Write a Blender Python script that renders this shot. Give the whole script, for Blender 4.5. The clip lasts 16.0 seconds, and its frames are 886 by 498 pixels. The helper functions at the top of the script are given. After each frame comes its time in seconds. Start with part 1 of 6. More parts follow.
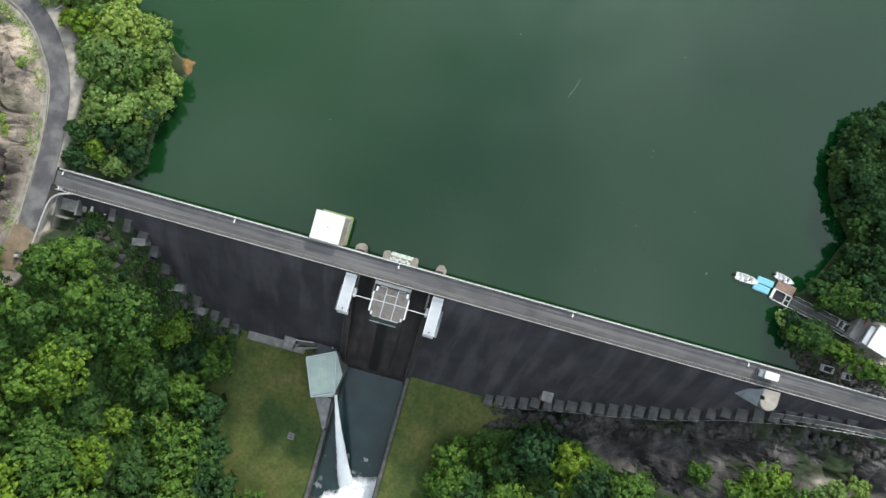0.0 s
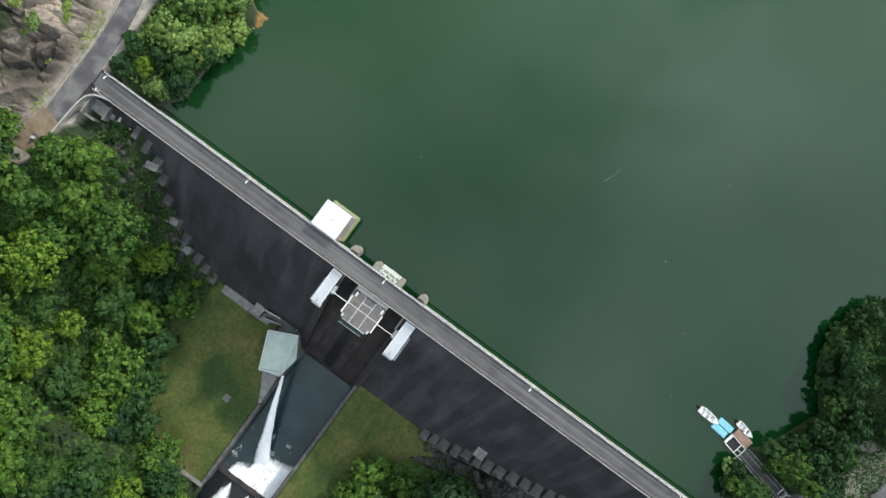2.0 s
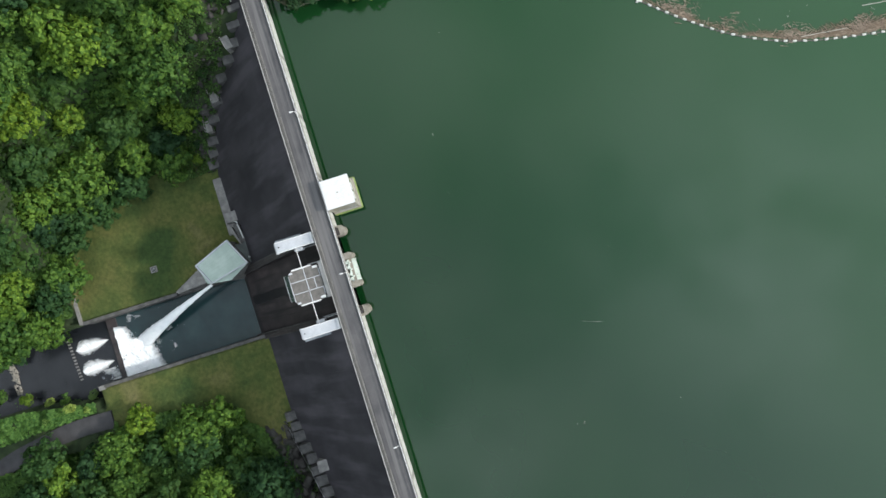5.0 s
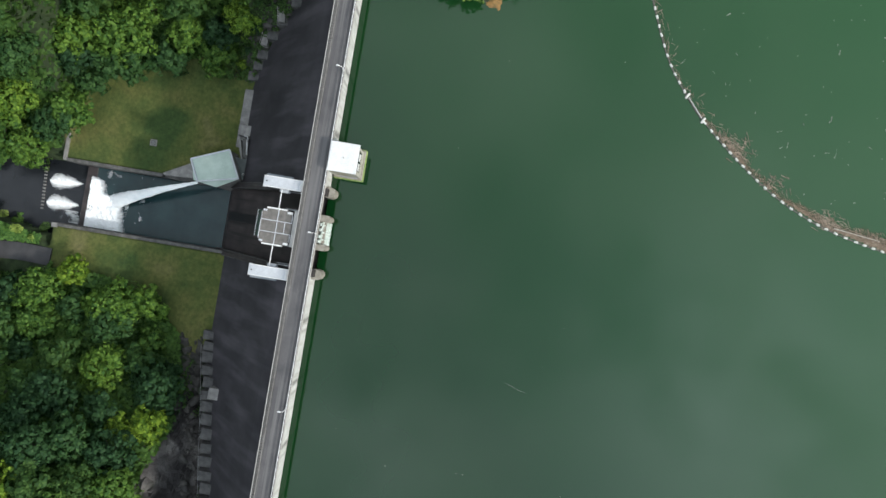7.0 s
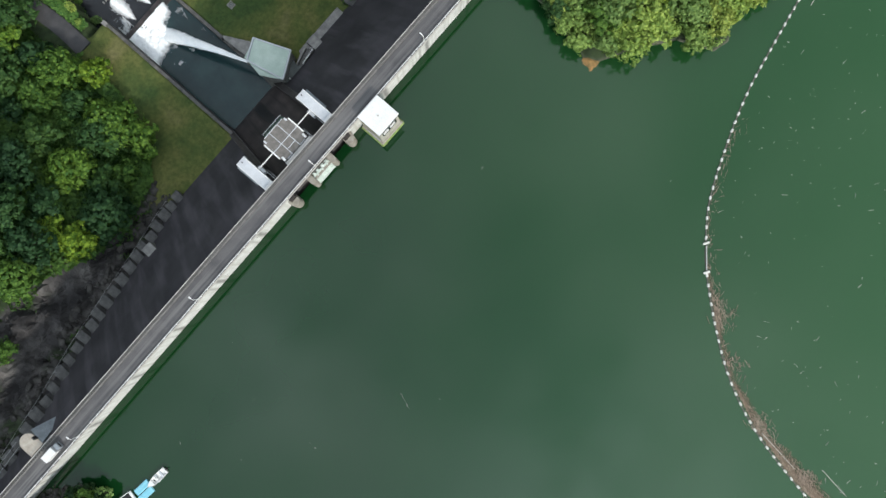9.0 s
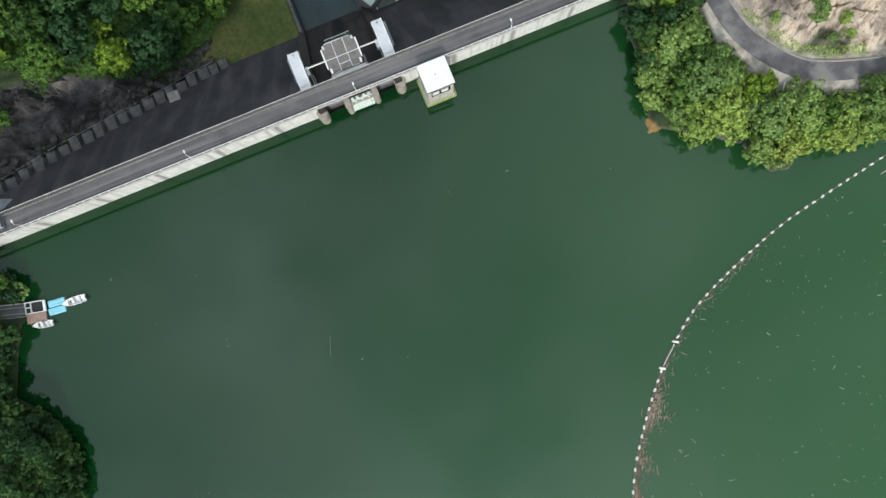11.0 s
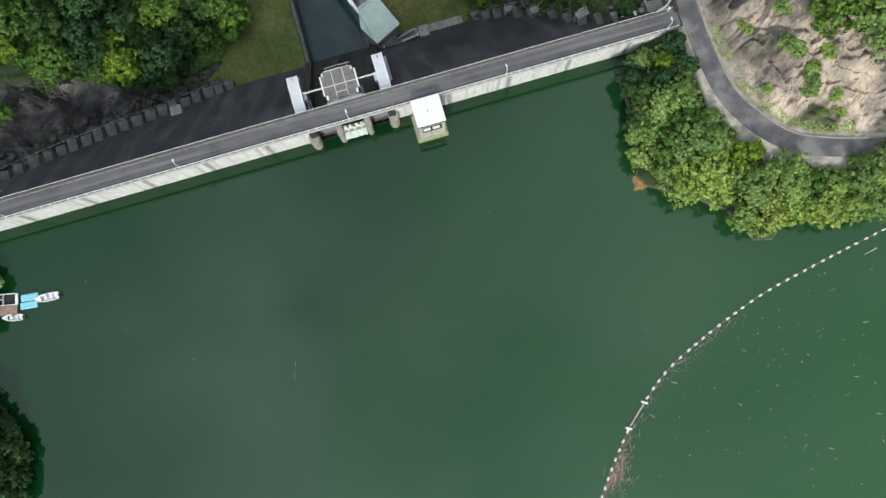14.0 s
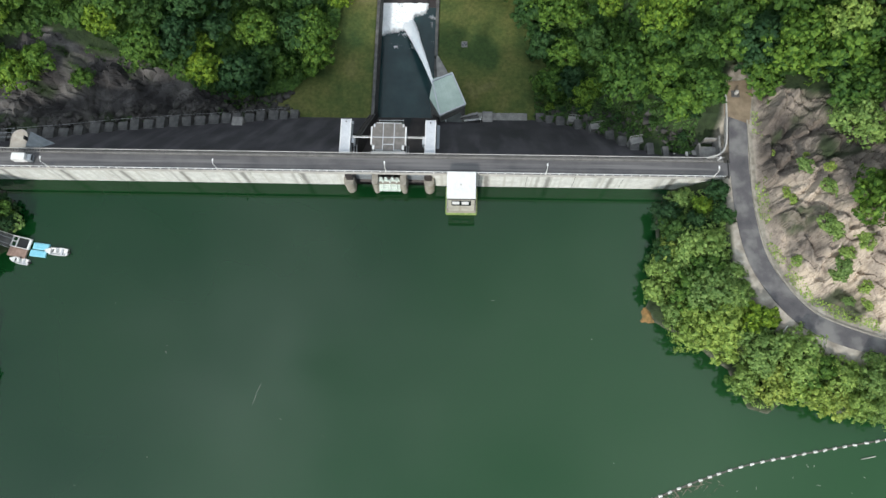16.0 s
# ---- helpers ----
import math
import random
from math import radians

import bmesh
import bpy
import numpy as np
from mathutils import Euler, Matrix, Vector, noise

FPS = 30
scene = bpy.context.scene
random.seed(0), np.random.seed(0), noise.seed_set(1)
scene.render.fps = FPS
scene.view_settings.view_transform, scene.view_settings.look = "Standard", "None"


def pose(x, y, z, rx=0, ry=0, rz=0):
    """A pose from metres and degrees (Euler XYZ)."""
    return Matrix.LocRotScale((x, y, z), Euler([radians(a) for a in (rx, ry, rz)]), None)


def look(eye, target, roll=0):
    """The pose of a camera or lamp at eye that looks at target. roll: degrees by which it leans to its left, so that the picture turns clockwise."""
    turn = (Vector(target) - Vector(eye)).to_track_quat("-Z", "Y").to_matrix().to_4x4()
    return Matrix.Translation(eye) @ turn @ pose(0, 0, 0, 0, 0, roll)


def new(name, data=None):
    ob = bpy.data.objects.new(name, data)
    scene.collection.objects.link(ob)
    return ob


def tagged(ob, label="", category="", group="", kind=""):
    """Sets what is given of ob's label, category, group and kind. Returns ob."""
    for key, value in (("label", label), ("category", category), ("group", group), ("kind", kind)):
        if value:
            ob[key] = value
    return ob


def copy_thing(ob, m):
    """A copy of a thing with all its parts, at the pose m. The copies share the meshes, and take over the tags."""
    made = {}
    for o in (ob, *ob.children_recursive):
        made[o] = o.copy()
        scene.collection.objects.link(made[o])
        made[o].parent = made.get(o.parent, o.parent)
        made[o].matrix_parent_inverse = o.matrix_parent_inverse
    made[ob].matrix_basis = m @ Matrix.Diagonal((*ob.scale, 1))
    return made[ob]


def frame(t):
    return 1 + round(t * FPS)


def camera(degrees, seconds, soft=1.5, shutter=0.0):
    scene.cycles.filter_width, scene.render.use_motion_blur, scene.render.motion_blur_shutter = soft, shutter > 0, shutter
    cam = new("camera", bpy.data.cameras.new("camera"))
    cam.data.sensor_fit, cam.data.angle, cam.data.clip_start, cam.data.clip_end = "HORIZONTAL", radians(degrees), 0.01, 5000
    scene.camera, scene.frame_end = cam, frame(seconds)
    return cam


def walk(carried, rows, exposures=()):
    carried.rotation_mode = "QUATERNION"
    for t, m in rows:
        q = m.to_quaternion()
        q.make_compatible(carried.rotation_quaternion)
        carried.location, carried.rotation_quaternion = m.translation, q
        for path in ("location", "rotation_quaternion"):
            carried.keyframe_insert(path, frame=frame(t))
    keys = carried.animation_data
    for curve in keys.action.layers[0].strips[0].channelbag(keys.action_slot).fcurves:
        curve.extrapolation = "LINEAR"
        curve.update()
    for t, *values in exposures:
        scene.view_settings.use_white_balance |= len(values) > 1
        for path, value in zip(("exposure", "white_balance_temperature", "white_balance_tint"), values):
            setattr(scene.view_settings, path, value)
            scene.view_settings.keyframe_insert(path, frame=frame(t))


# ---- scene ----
cam = camera(65.0, 16.0)
PATH = [
    (0, -2.238, 1.762, 159.496, -0.304, -0.766, 15.627),
    (0.5, -1.948, 3.545, 159.492, -0.214, -0.435, 21.102),
    (1, -1.878, 4.731, 159.469, -0.028, -0.317, 25.859),
    (1.5, -1.912, 5.572, 159.777, 0.343, -0.325, 31.013),
    (2, -1.884, 7.772, 159.219, 0.276, -0.052, 36.293),
    (2.5, -2.009, 9.161, 159.049, 0.466, 0.113, 41.400),
    (3, -2.468, 10.322, 159.237, 0.647, 0.018, 46.561),
    (3.5, -3.007, 11.820, 159.292, 0.722, -0.022, 53.194),
    (4, -3.304, 13.150, 159.633, 0.952, -0.120, 60.178),
    (4.2, -3.609, 13.695, 159.636, 0.947, -0.132, 62.497),
    (6.3, -5.598, 21.580, 159.038, 0.972, 0.048, 90.252),
    (6.5, -6.034, 22.465, 159.075, 0.925, 0.098, 92.868),
    (7, -7.199, 24.292, 159.148, 0.840, 0.145, 99.471),
    (7.5, -7.773, 25.736, 159.326, 0.978, 0.048, 106.154),
    (8, -8.698, 27.366, 159.457, 1.040, 0.119, 112.822),
    (8.5, -10.188, 29.112, 159.597, 0.967, 0.222, 120.254),
    (9, -11.097, 30.446, 159.206, 0.905, 0.136, 131.024),
    (9.2, -11.144, 30.838, 158.940, 1.034, -0.046, 137.052),
    (11.3, -12.561, 40.370, 157.490, 1.795, 0.638, 160.767),
    (11.5, -12.899, 40.932, 157.469, 1.780, 0.691, 162.889),
    (12, -13.564, 41.551, 157.250, 1.479, 0.670, 164.113),
    (12.5, -14.584, 42.786, 157.095, 2.205, 0.734, 164.072),
    (13, -15.345, 44.061, 156.960, 3.909, 0.793, 164.026),
    (13.5, -16.509, 45.126, 156.771, 5.366, 0.899, 164.007),
    (14, -17.436, 46.052, 156.783, 6.572, 0.911, 163.935),
    (14.5, -19.198, 47.577, 156.240, 9.856, 1.257, 165.995),
    (15, -21.193, 49.287, 156.207, 13.763, 1.630, 169.679),
    (15.5, -23.920, 51.564, 155.791, 14.810, 1.496, 175.752),
    (16, -25.745, 52.364, 155.559, 14.852, 1.344, 181.436),
]
walk(cam, [(t, pose(x, y, z, rx, ry, rz)) for t, x, y, z, rx, ry, rz in PATH],
     [(0.0, 0.0), (2.0, -0.04), (4.0, -0.08), (7.0, -0.14), (16.0, -0.12)])

# ---- world, sun and exposure ----
SUN_EL, SUN_AZ = radians(34), radians(16)          # azimuth from +y towards +x
world = bpy.data.worlds.new("sky")
scene.world = world
world.use_nodes = True
wn, wl = world.node_tree.nodes, world.node_tree.links
sky = wn.new("ShaderNodeTexSky")
sky.sky_type, sky.sun_disc = "NISHITA", False
sky.sun_elevation, sky.sun_rotation = SUN_EL, SUN_AZ
wco = wn.new("ShaderNodeTexCoord")
cloud = wn.new("ShaderNodeTexNoise")
cloud.inputs["Scale"].default_value, cloud.inputs["Detail"].default_value = 2.2, 3.0
wl.new(wco.outputs["Generated"], cloud.inputs["Vector"])
cramp = wn.new("ShaderNodeValToRGB")
cramp.color_ramp.elements[0].position, cramp.color_ramp.elements[1].position = 0.22, 0.76
wl.new(cloud.outputs["Fac"], cramp.inputs["Fac"])
cmix = wn.new("ShaderNodeMix")
cmix.data_type = "RGBA"
wl.new(cramp.outputs["Color"], cmix.inputs["Factor"])
wl.new(sky.outputs["Color"], cmix.inputs["A"])
cmix.inputs["B"].default_value = (10.3, 11.2, 11.8, 1)
# haze glow round the sun
gdot, gpow, gmul, gadd = wn.new("ShaderNodeVectorMath"), wn.new("ShaderNodeMath"), wn.new("ShaderNodeMath"), wn.new("ShaderNodeMix")
gdot.operation, gpow.operation, gmul.operation = "DOT_PRODUCT", "POWER", "MAXIMUM"
gdot.inputs[1].default_value = (0.50, 0.62, 0.605)      # the hazy, brighter side of the sky
wl.new(wco.outputs["Generated"], gdot.inputs[0])
wl.new(gdot.outputs["Value"], gmul.inputs[0])
gmul.inputs[1].default_value = 0.0
wl.new(gmul.outputs[0], gpow.inputs[0])
gpow.inputs[1].default_value = 5.0
gadd.data_type, gadd.blend_type, gadd.clamp_factor = "RGBA", "ADD", True
wl.new(gpow.outputs[0], gadd.inputs["Factor"])
wl.new(cmix.outputs["Result"], gadd.inputs["A"])
gadd.inputs["B"].default_value = (7.0, 8.4, 9.0, 1)
# two brighter cloud heads near the zenith, mirrored in the reservoir
last_sky = gadd.outputs["Result"]
for way, spread, glow in (((0.10, 0.40, 0.91), 46.0, 7.5), ((0.27, -0.09, 0.96), 75.0, 3.2)):
    cd, cp, cm_, ca_ = wn.new("ShaderNodeVectorMath"), wn.new("ShaderNodeMath"), wn.new("ShaderNodeMath"), wn.new("ShaderNodeMix")
    cd.operation, cp.operation, cm_.operation = "DOT_PRODUCT", "POWER", "MULTIPLY"
    cd.inputs[1].default_value = Vector(way).normalized()
    wl.new(wco.outputs["Generated"], cd.inputs[0])
    wl.new(cd.outputs["Value"], cp.inputs[0])
    cp.inputs[1].default_value, cp.use_clamp = spread, True
    puff = wn.new("ShaderNodeTexNoise")
    puff.inputs["Scale"].default_value, puff.inputs["Detail"].default_value = 7.0, 5.0
    wl.new(wco.outputs["Generated"], puff.inputs["Vector"])
    pr = wn.new("ShaderNodeMapRange")
    pr.inputs["From Min"].default_value, pr.inputs["From Max"].default_value = 0.32, 0.62
    wl.new(puff.outputs["Fac"], pr.inputs["Value"])
    wl.new(cp.outputs[0], cm_.inputs[0]), wl.new(pr.outputs["Result"], cm_.inputs[1])
    ca_.data_type, ca_.blend_type = "RGBA", "ADD"
    wl.new(cm_.outputs[0], ca_.inputs["Factor"])
    wl.new(last_sky, ca_.inputs["A"])
    ca_.inputs["B"].default_value = (glow * 0.9, glow, glow * 1.06, 1)
    last_sky = ca_.outputs["Result"]
# an overcast sky is brightest overhead and falls off towards the horizon
zs, zr, zm = wn.new("ShaderNodeSeparateXYZ"), wn.new("ShaderNodeMapRange"), wn.new("ShaderNodeMix")
wl.new(wco.outputs["Generated"], zs.inputs[0]), wl.new(zs.outputs["Z"], zr.inputs["Value"])
zr.inputs["To Min"].default_value, zr.inputs["To Max"].default_value = 0.34, 1.42
zm.data_type, zm.blend_type = "RGBA", "MULTIPLY"
zm.inputs["Factor"].default_value = 1.0
wl.new(last_sky, zm.inputs["A"]), wl.new(zr.outputs["Result"], zm.inputs["B"])
wl.new(zm.outputs["Result"], wn["Background"].inputs["Color"])
wn["Background"].inputs["Strength"].default_value = 0.115
sun = new("sun", bpy.data.lights.new("sun", "SUN"))
sun.data.energy, sun.data.angle, sun.data.color = 3.1, radians(3.0), (1.0, 0.95, 0.87)
sdir = Vector((math.cos(SUN_EL) * math.sin(SUN_AZ), math.cos(SUN_EL) * math.cos(SUN_AZ), math.sin(SUN_EL)))
sun.matrix_world = look(sdir * 300, (0, 0, 0))


# ---- materials ----
def mat(name, base, rough=0.7, metal=0.0):
    m = bpy.data.materials.new(name)
    m.use_nodes = True
    p = m.node_tree.nodes["Principled BSDF"]
    p.inputs["Base Color"].default_value = (*base, 1)
    p.inputs["Roughness"].default_value, p.inputs["Metallic"].default_value = rough, metal
    return m, m.node_tree.nodes, m.node_tree.links, p


def noise_tex(nd, lk, scale, detail=4.0, stretch=None, vec=None):
    tc = nd.new("ShaderNodeTexCoord")
    n = nd.new("ShaderNodeTexNoise")
    n.inputs["Scale"].default_value, n.inputs["Detail"].default_value = scale, detail
    src = vec or tc.outputs["Object"]
    if stretch:
        mp = nd.new("ShaderNodeMapping")
        mp.inputs["Scale"].default_value = stretch
        lk.new(src, mp.inputs["Vector"])
        src = mp.outputs["Vector"]
    lk.new(src, n.inputs["Vector"])
    return n.outputs["Fac"]


def ramp(nd, lk, fac, stops):
    r = nd.new("ShaderNodeValToRGB")
    e = r.color_ramp.elements
    while len(e) < len(stops):
        e.new(0.5)
    for el, (pos, col) in zip(e, stops):
        el.position, el.color = pos, (*col, 1)
    lk.new(fac, r.inputs["Fac"])
    return r.outputs["Color"]


def mixc(nd, lk, fac, a, b, mode="MIX"):
    m = nd.new("ShaderNodeMix")
    m.data_type, m.blend_type = "RGBA", mode
    for key, v in (("Factor", fac), ("A", a), ("B", b)):
        if hasattr(v, "is_linked"):
            lk.new(v, m.inputs[key])
        else:
            m.inputs[key].default_value = v if key == "Factor" else (*v, 1)
    return m.outputs["Result"]


def bump(nd, lk, p, height, strength, dist):
    b = nd.new("ShaderNodeBump")
    b.inputs["Strength"].default_value, b.inputs["Distance"].default_value = strength, dist
    lk.new(height, b.inputs["Height"])
    lk.new(b.outputs["Normal"], p.inputs["Normal"])


def stained(name, lo, hi, scale=0.5, rough=0.8, streak=None, streak_col=None, metal=0.0, bump_d=0.02, fine=6.0, band=None):
    """A weathered surface: broad stains, fine grain, and where wanted streaks along one axis."""
    m, nd, lk, p = mat(name, lo, rough, metal)
    col = ramp(nd, lk, noise_tex(nd, lk, scale, 5.0), [(0.3, lo), (0.7, hi)])
    grain = noise_tex(nd, lk, fine, 3.0)
    col = mixc(nd, lk, 0.35, col, ramp(nd, lk, grain, [(0.3, (0.45, 0.45, 0.45)), (0.7, (1.0, 1.0, 1.0))]), "MULTIPLY")
    if streak:
        s = noise_tex(nd, lk, 1.0, 3.0, streak)
        k = ramp(nd, lk, s, [(0.48, (0, 0, 0)), (0.66, (1, 1, 1))])
        col = mixc(nd, lk, k, col, streak_col)
    if band:
        bands = noise_tex(nd, lk, 1.0, 4.0, band)
        col = mixc(nd, lk, 0.7, col, ramp(nd, lk, bands, [(0.35, (0.62, 0.62, 0.64)), (0.65, (1.25, 1.22, 1.2))]), "MULTIPLY")
    lk.new(col, p.inputs["Base Color"])
    bump(nd, lk, p, grain, 0.5, bump_d)
    return m


M_FACE = stained("dark weathered concrete", (0.026, 0.025, 0.030), (0.053, 0.050, 0.058), 0.10, 0.85, (0.30, 0.045, 0.045), (0.065, 0.061, 0.070), band=(0.16, 0.10, 0.10))
M_CHUTE = stained("wet dark concrete", (0.024, 0.020, 0.021), (0.074, 0.060, 0.058), 0.22, 0.6, (0.8, 0.05, 0.05), (0.014, 0.012, 0.012), band=(0.5, 0.10, 0.10))
M_ASPHALT = stained("worn asphalt", (0.085, 0.083, 0.087), (0.135, 0.13, 0.132), 0.25, 0.9, (0.03, 0.9, 0.9), (0.155, 0.15, 0.15))
# Service road asphalt, darkened in its colour for shade from trees and hillside.
M_DARKROAD = stained("asphalt darkened for shade", (0.036, 0.036, 0.039), (0.072, 0.07, 0.073), 0.25, 0.85)
M_SLATE = stained("weathered grey green concrete", (0.085, 0.095, 0.093), (0.15, 0.165, 0.16), 0.4, 0.9)
M_ROAD = stained("patched asphalt", (0.078, 0.075, 0.082), (0.16, 0.152, 0.155), 0.22, 0.9, (0.22, 0.22, 0.22), (0.185, 0.18, 0.175))
M_PARAPET = stained("pale concrete", (0.40, 0.39, 0.37), (0.60, 0.58, 0.55), 0.7, 0.8)
M_UPFACE = stained("bright upstream concrete", (0.58, 0.59, 0.565), (0.78, 0.79, 0.76), 0.5, 0.8, (1.1, 0.05, 0.04), (0.50, 0.50, 0.46))


def joint_runs(m, start, pitch):
    """Dark water runs under the block joints: a broad one and a faint companion at each."""
    nd, lk = m.node_tree.nodes, m.node_tree.links
    p = nd["Principled BSDF"]
    base = p.inputs["Base Color"].links[0].from_socket
    tc, sp = nd.new("ShaderNodeTexCoord"), nd.new("ShaderNodeSeparateXYZ")
    lk.new(tc.outputs["Object"], sp.inputs[0])
    wob = nd.new("ShaderNodeMath")
    wob.operation = "MULTIPLY_ADD"
    lk.new(noise_tex(nd, lk, 1.0, 4.0, (0.9, 0.5, 0.35)), wob.inputs[0])
    wob.inputs[1].default_value = 1.1
    lk.new(sp.outputs["X"], wob.inputs[2])
    col = base
    for off, wide, dark in ((0.0, 0.50, 0.75), (2.4, 0.32, 0.38)):
        md, mr = nd.new("ShaderNodeMath"), nd.new("ShaderNodeMapRange")
        md.operation = "PINGPONG"
        sh_ = nd.new("ShaderNodeMath")
        sh_.operation = "SUBTRACT"
        lk.new(wob.outputs[0], sh_.inputs[0])
        sh_.inputs[1].default_value = start + off + 0.55
        lk.new(sh_.outputs[0], md.inputs[0])
        md.inputs[1].default_value = pitch / 2
        lk.new(md.outputs[0], mr.inputs["Value"])
        mr.inputs["From Min"].default_value, mr.inputs["From Max"].default_value = wide * 0.4, wide * 1.7
        mr.inputs["To Min"].default_value, mr.inputs["To Max"].default_value = dark, 0.0
        col = mixc(nd, lk, mr.outputs["Result"], col, (0.15, 0.145, 0.135))
    lk.new(col, p.inputs["Base Color"])


joint_runs(M_UPFACE, -73.0, 14.06)
M_CONC = stained("grey concrete", (0.17, 0.165, 0.16), (0.30, 0.29, 0.275), 0.8, 0.85)
M_BALUSTER = stained("aged grey concrete", (0.13, 0.127, 0.12), (0.22, 0.21, 0.20), 0.8, 0.85)
M_DARKCONC = stained("mossy dark concrete", (0.055, 0.055, 0.052), (0.14, 0.135, 0.13), 0.7, 0.9)
M_CREAM = stained("cream concrete", (0.40, 0.385, 0.33), (0.56, 0.54, 0.47), 0.6, 0.85, (0.5, 0.5, 0.03), (0.33, 0.31, 0.25))
M_TOE = stained("stained toe concrete", (0.038, 0.038, 0.039), (0.14, 0.138, 0.134), 0.5, 0.9)
M_PIER = stained("beige concrete", (0.26, 0.24, 0.20), (0.40, 0.37, 0.32), 0.9, 0.85)
M_WHITE = stained("white painted roof", (0.72, 0.72, 0.72), (0.86, 0.86, 0.85), 0.5, 0.6)
M_PALESTEEL = stained("pale grey painted steel", (0.52, 0.54, 0.57), (0.62, 0.64, 0.67), 0.6, 0.45)
M_RAIL = stained("white rail paint", (0.74, 0.74, 0.73), (0.86, 0.86, 0.85), 2.0, 0.5)
M_GALV = stained("galvanised steel", (0.32, 0.33, 0.34), (0.48, 0.49, 0.50), 2.0, 0.4, metal=0.4)
M_MINT = stained("mint green roof", (0.38, 0.48, 0.42), (0.50, 0.60, 0.535), 0.35, 0.6)
M_MINTGATE = stained("pale mint painted steel", (0.60, 0.68, 0.62), (0.76, 0.83, 0.78), 1.5, 0.5)
M_HOUSEROOF = stained("brown grey roof", (0.13, 0.12, 0.11), (0.21, 0.195, 0.18), 1.0, 0.85)
M_DKGREEN = stained("dark green paint", (0.022, 0.05, 0.035), (0.05, 0.09, 0.065), 1.5, 0.6)
M_ALGAE = stained("algae stained concrete", (0.14, 0.24, 0.06), (0.34, 0.40, 0.15), 1.6, 0.9)
M_DARK = stained("dark opening", (0.010, 0.010, 0.012), (0.02, 0.02, 0.022), 1.0, 0.6)
M_BLUE = stained("sky blue float", (0.20, 0.56, 0.70), (0.30, 0.66, 0.78), 1.5, 0.5)
M_BOAT = stained("white boat shell", (0.70, 0.71, 0.70), (0.84, 0.84, 0.82), 2.0, 0.3)
M_DECK = stained("red brown deck", (0.24, 0.155, 0.12), (0.34, 0.235, 0.19), 1.5, 0.8)
M_WOOD = stained("driftwood", (0.20, 0.145, 0.10), (0.46, 0.37, 0.29), 1.5, 0.9)
M_SILVER = stained("bleached driftwood", (0.5, 0.48, 0.42), (0.66, 0.64, 0.58), 1.5, 0.9)
M_BARK = stained("bark", (0.07, 0.055, 0.04), (0.15, 0.12, 0.09), 2.0, 0.95)
M_DIRT = stained("brown gravel", (0.20, 0.15, 0.10), (0.32, 0.25, 0.17), 0.6, 0.95)
M_ROPE = stained("dark rope", (0.08, 0.075, 0.065), (0.16, 0.15, 0.13), 3.0, 0.9)
M_BUOY = stained("white float", (0.70, 0.69, 0.65), (0.86, 0.85, 0.80), 2.5, 0.5)
M_GLASS, _, _, _p = mat("dark glass", (0.02, 0.025, 0.03), 0.08)
M_TYRE = stained("tyre rubber", (0.02, 0.02, 0.02), (0.04, 0.04, 0.04), 3.0, 0.9)
M_ORANGE = stained("orange paint", (0.50, 0.12, 0.05), (0.62, 0.18, 0.08), 2.0, 0.6)
M_BLUEGREY = stained("blue grey sheet metal", (0.20, 0.225, 0.25), (0.30, 0.33, 0.36), 1.0, 0.5)
M_BEIGE = stained("beige floor", (0.34, 0.30, 0.255), (0.46, 0.42, 0.36), 1.0, 0.85)


def leaf_mat(name, dark, light, warm):
    m, nd, lk, p = mat(name, dark, 0.65)
    info, geo = nd.new("ShaderNodeObjectInfo"), nd.new("ShaderNodeNewGeometry")
    a = mixc(nd, lk, geo.outputs["Random Per Island"], dark, light)
    r = ramp(nd, lk, info.outputs["Random"], [(0.0, (0.62, 0.74, 0.72)), (0.4, (0.85, 0.95, 0.85)), (0.75, (1.15, 1.18, 0.86)), (1.0, warm)])
    col = mixc(nd, lk, 1.0, a, r, "MULTIPLY")
    lk.new(col, p.inputs["Base Color"])
    p.inputs["Specular IOR Level"].default_value = 0.25
    tr, ad = nd.new("ShaderNodeBsdfTranslucent"), nd.new("ShaderNodeMixShader")
    lk.new(col, tr.inputs["Color"])
    ad.inputs[0].default_value = 0.28
    lk.new(p.outputs[0], ad.inputs[1]), lk.new(tr.outputs[0], ad.inputs[2])
    lk.new(ad.outputs[0], nd["Material Output"].inputs["Surface"])
    return m


M_LEAF = leaf_mat("broad leaves", (0.034, 0.092, 0.020), (0.170, 0.276, 0.052), (1.65, 1.45, 0.70))
M_LEAF2 = leaf_mat("pale shore leaves", (0.135, 0.225, 0.066), (0.375, 0.475, 0.148), (1.2, 1.1, 0.8))
# Darker green for the trees in shade; the shade is put into the colour.
M_LEAF3 = leaf_mat("dark shade toned leaves", (0.018, 0.056, 0.022), (0.062, 0.128, 0.046), (1.4, 1.3, 0.8))
M_SAPLING = leaf_mat("young leaves", (0.036, 0.098, 0.029), (0.112, 0.21, 0.058), (1.0, 1.0, 1.0))
M_SHRUB = leaf_mat("shrub leaves", (0.026, 0.066, 0.018), (0.080, 0.152, 0.040), (1.0, 1.0, 1.0))


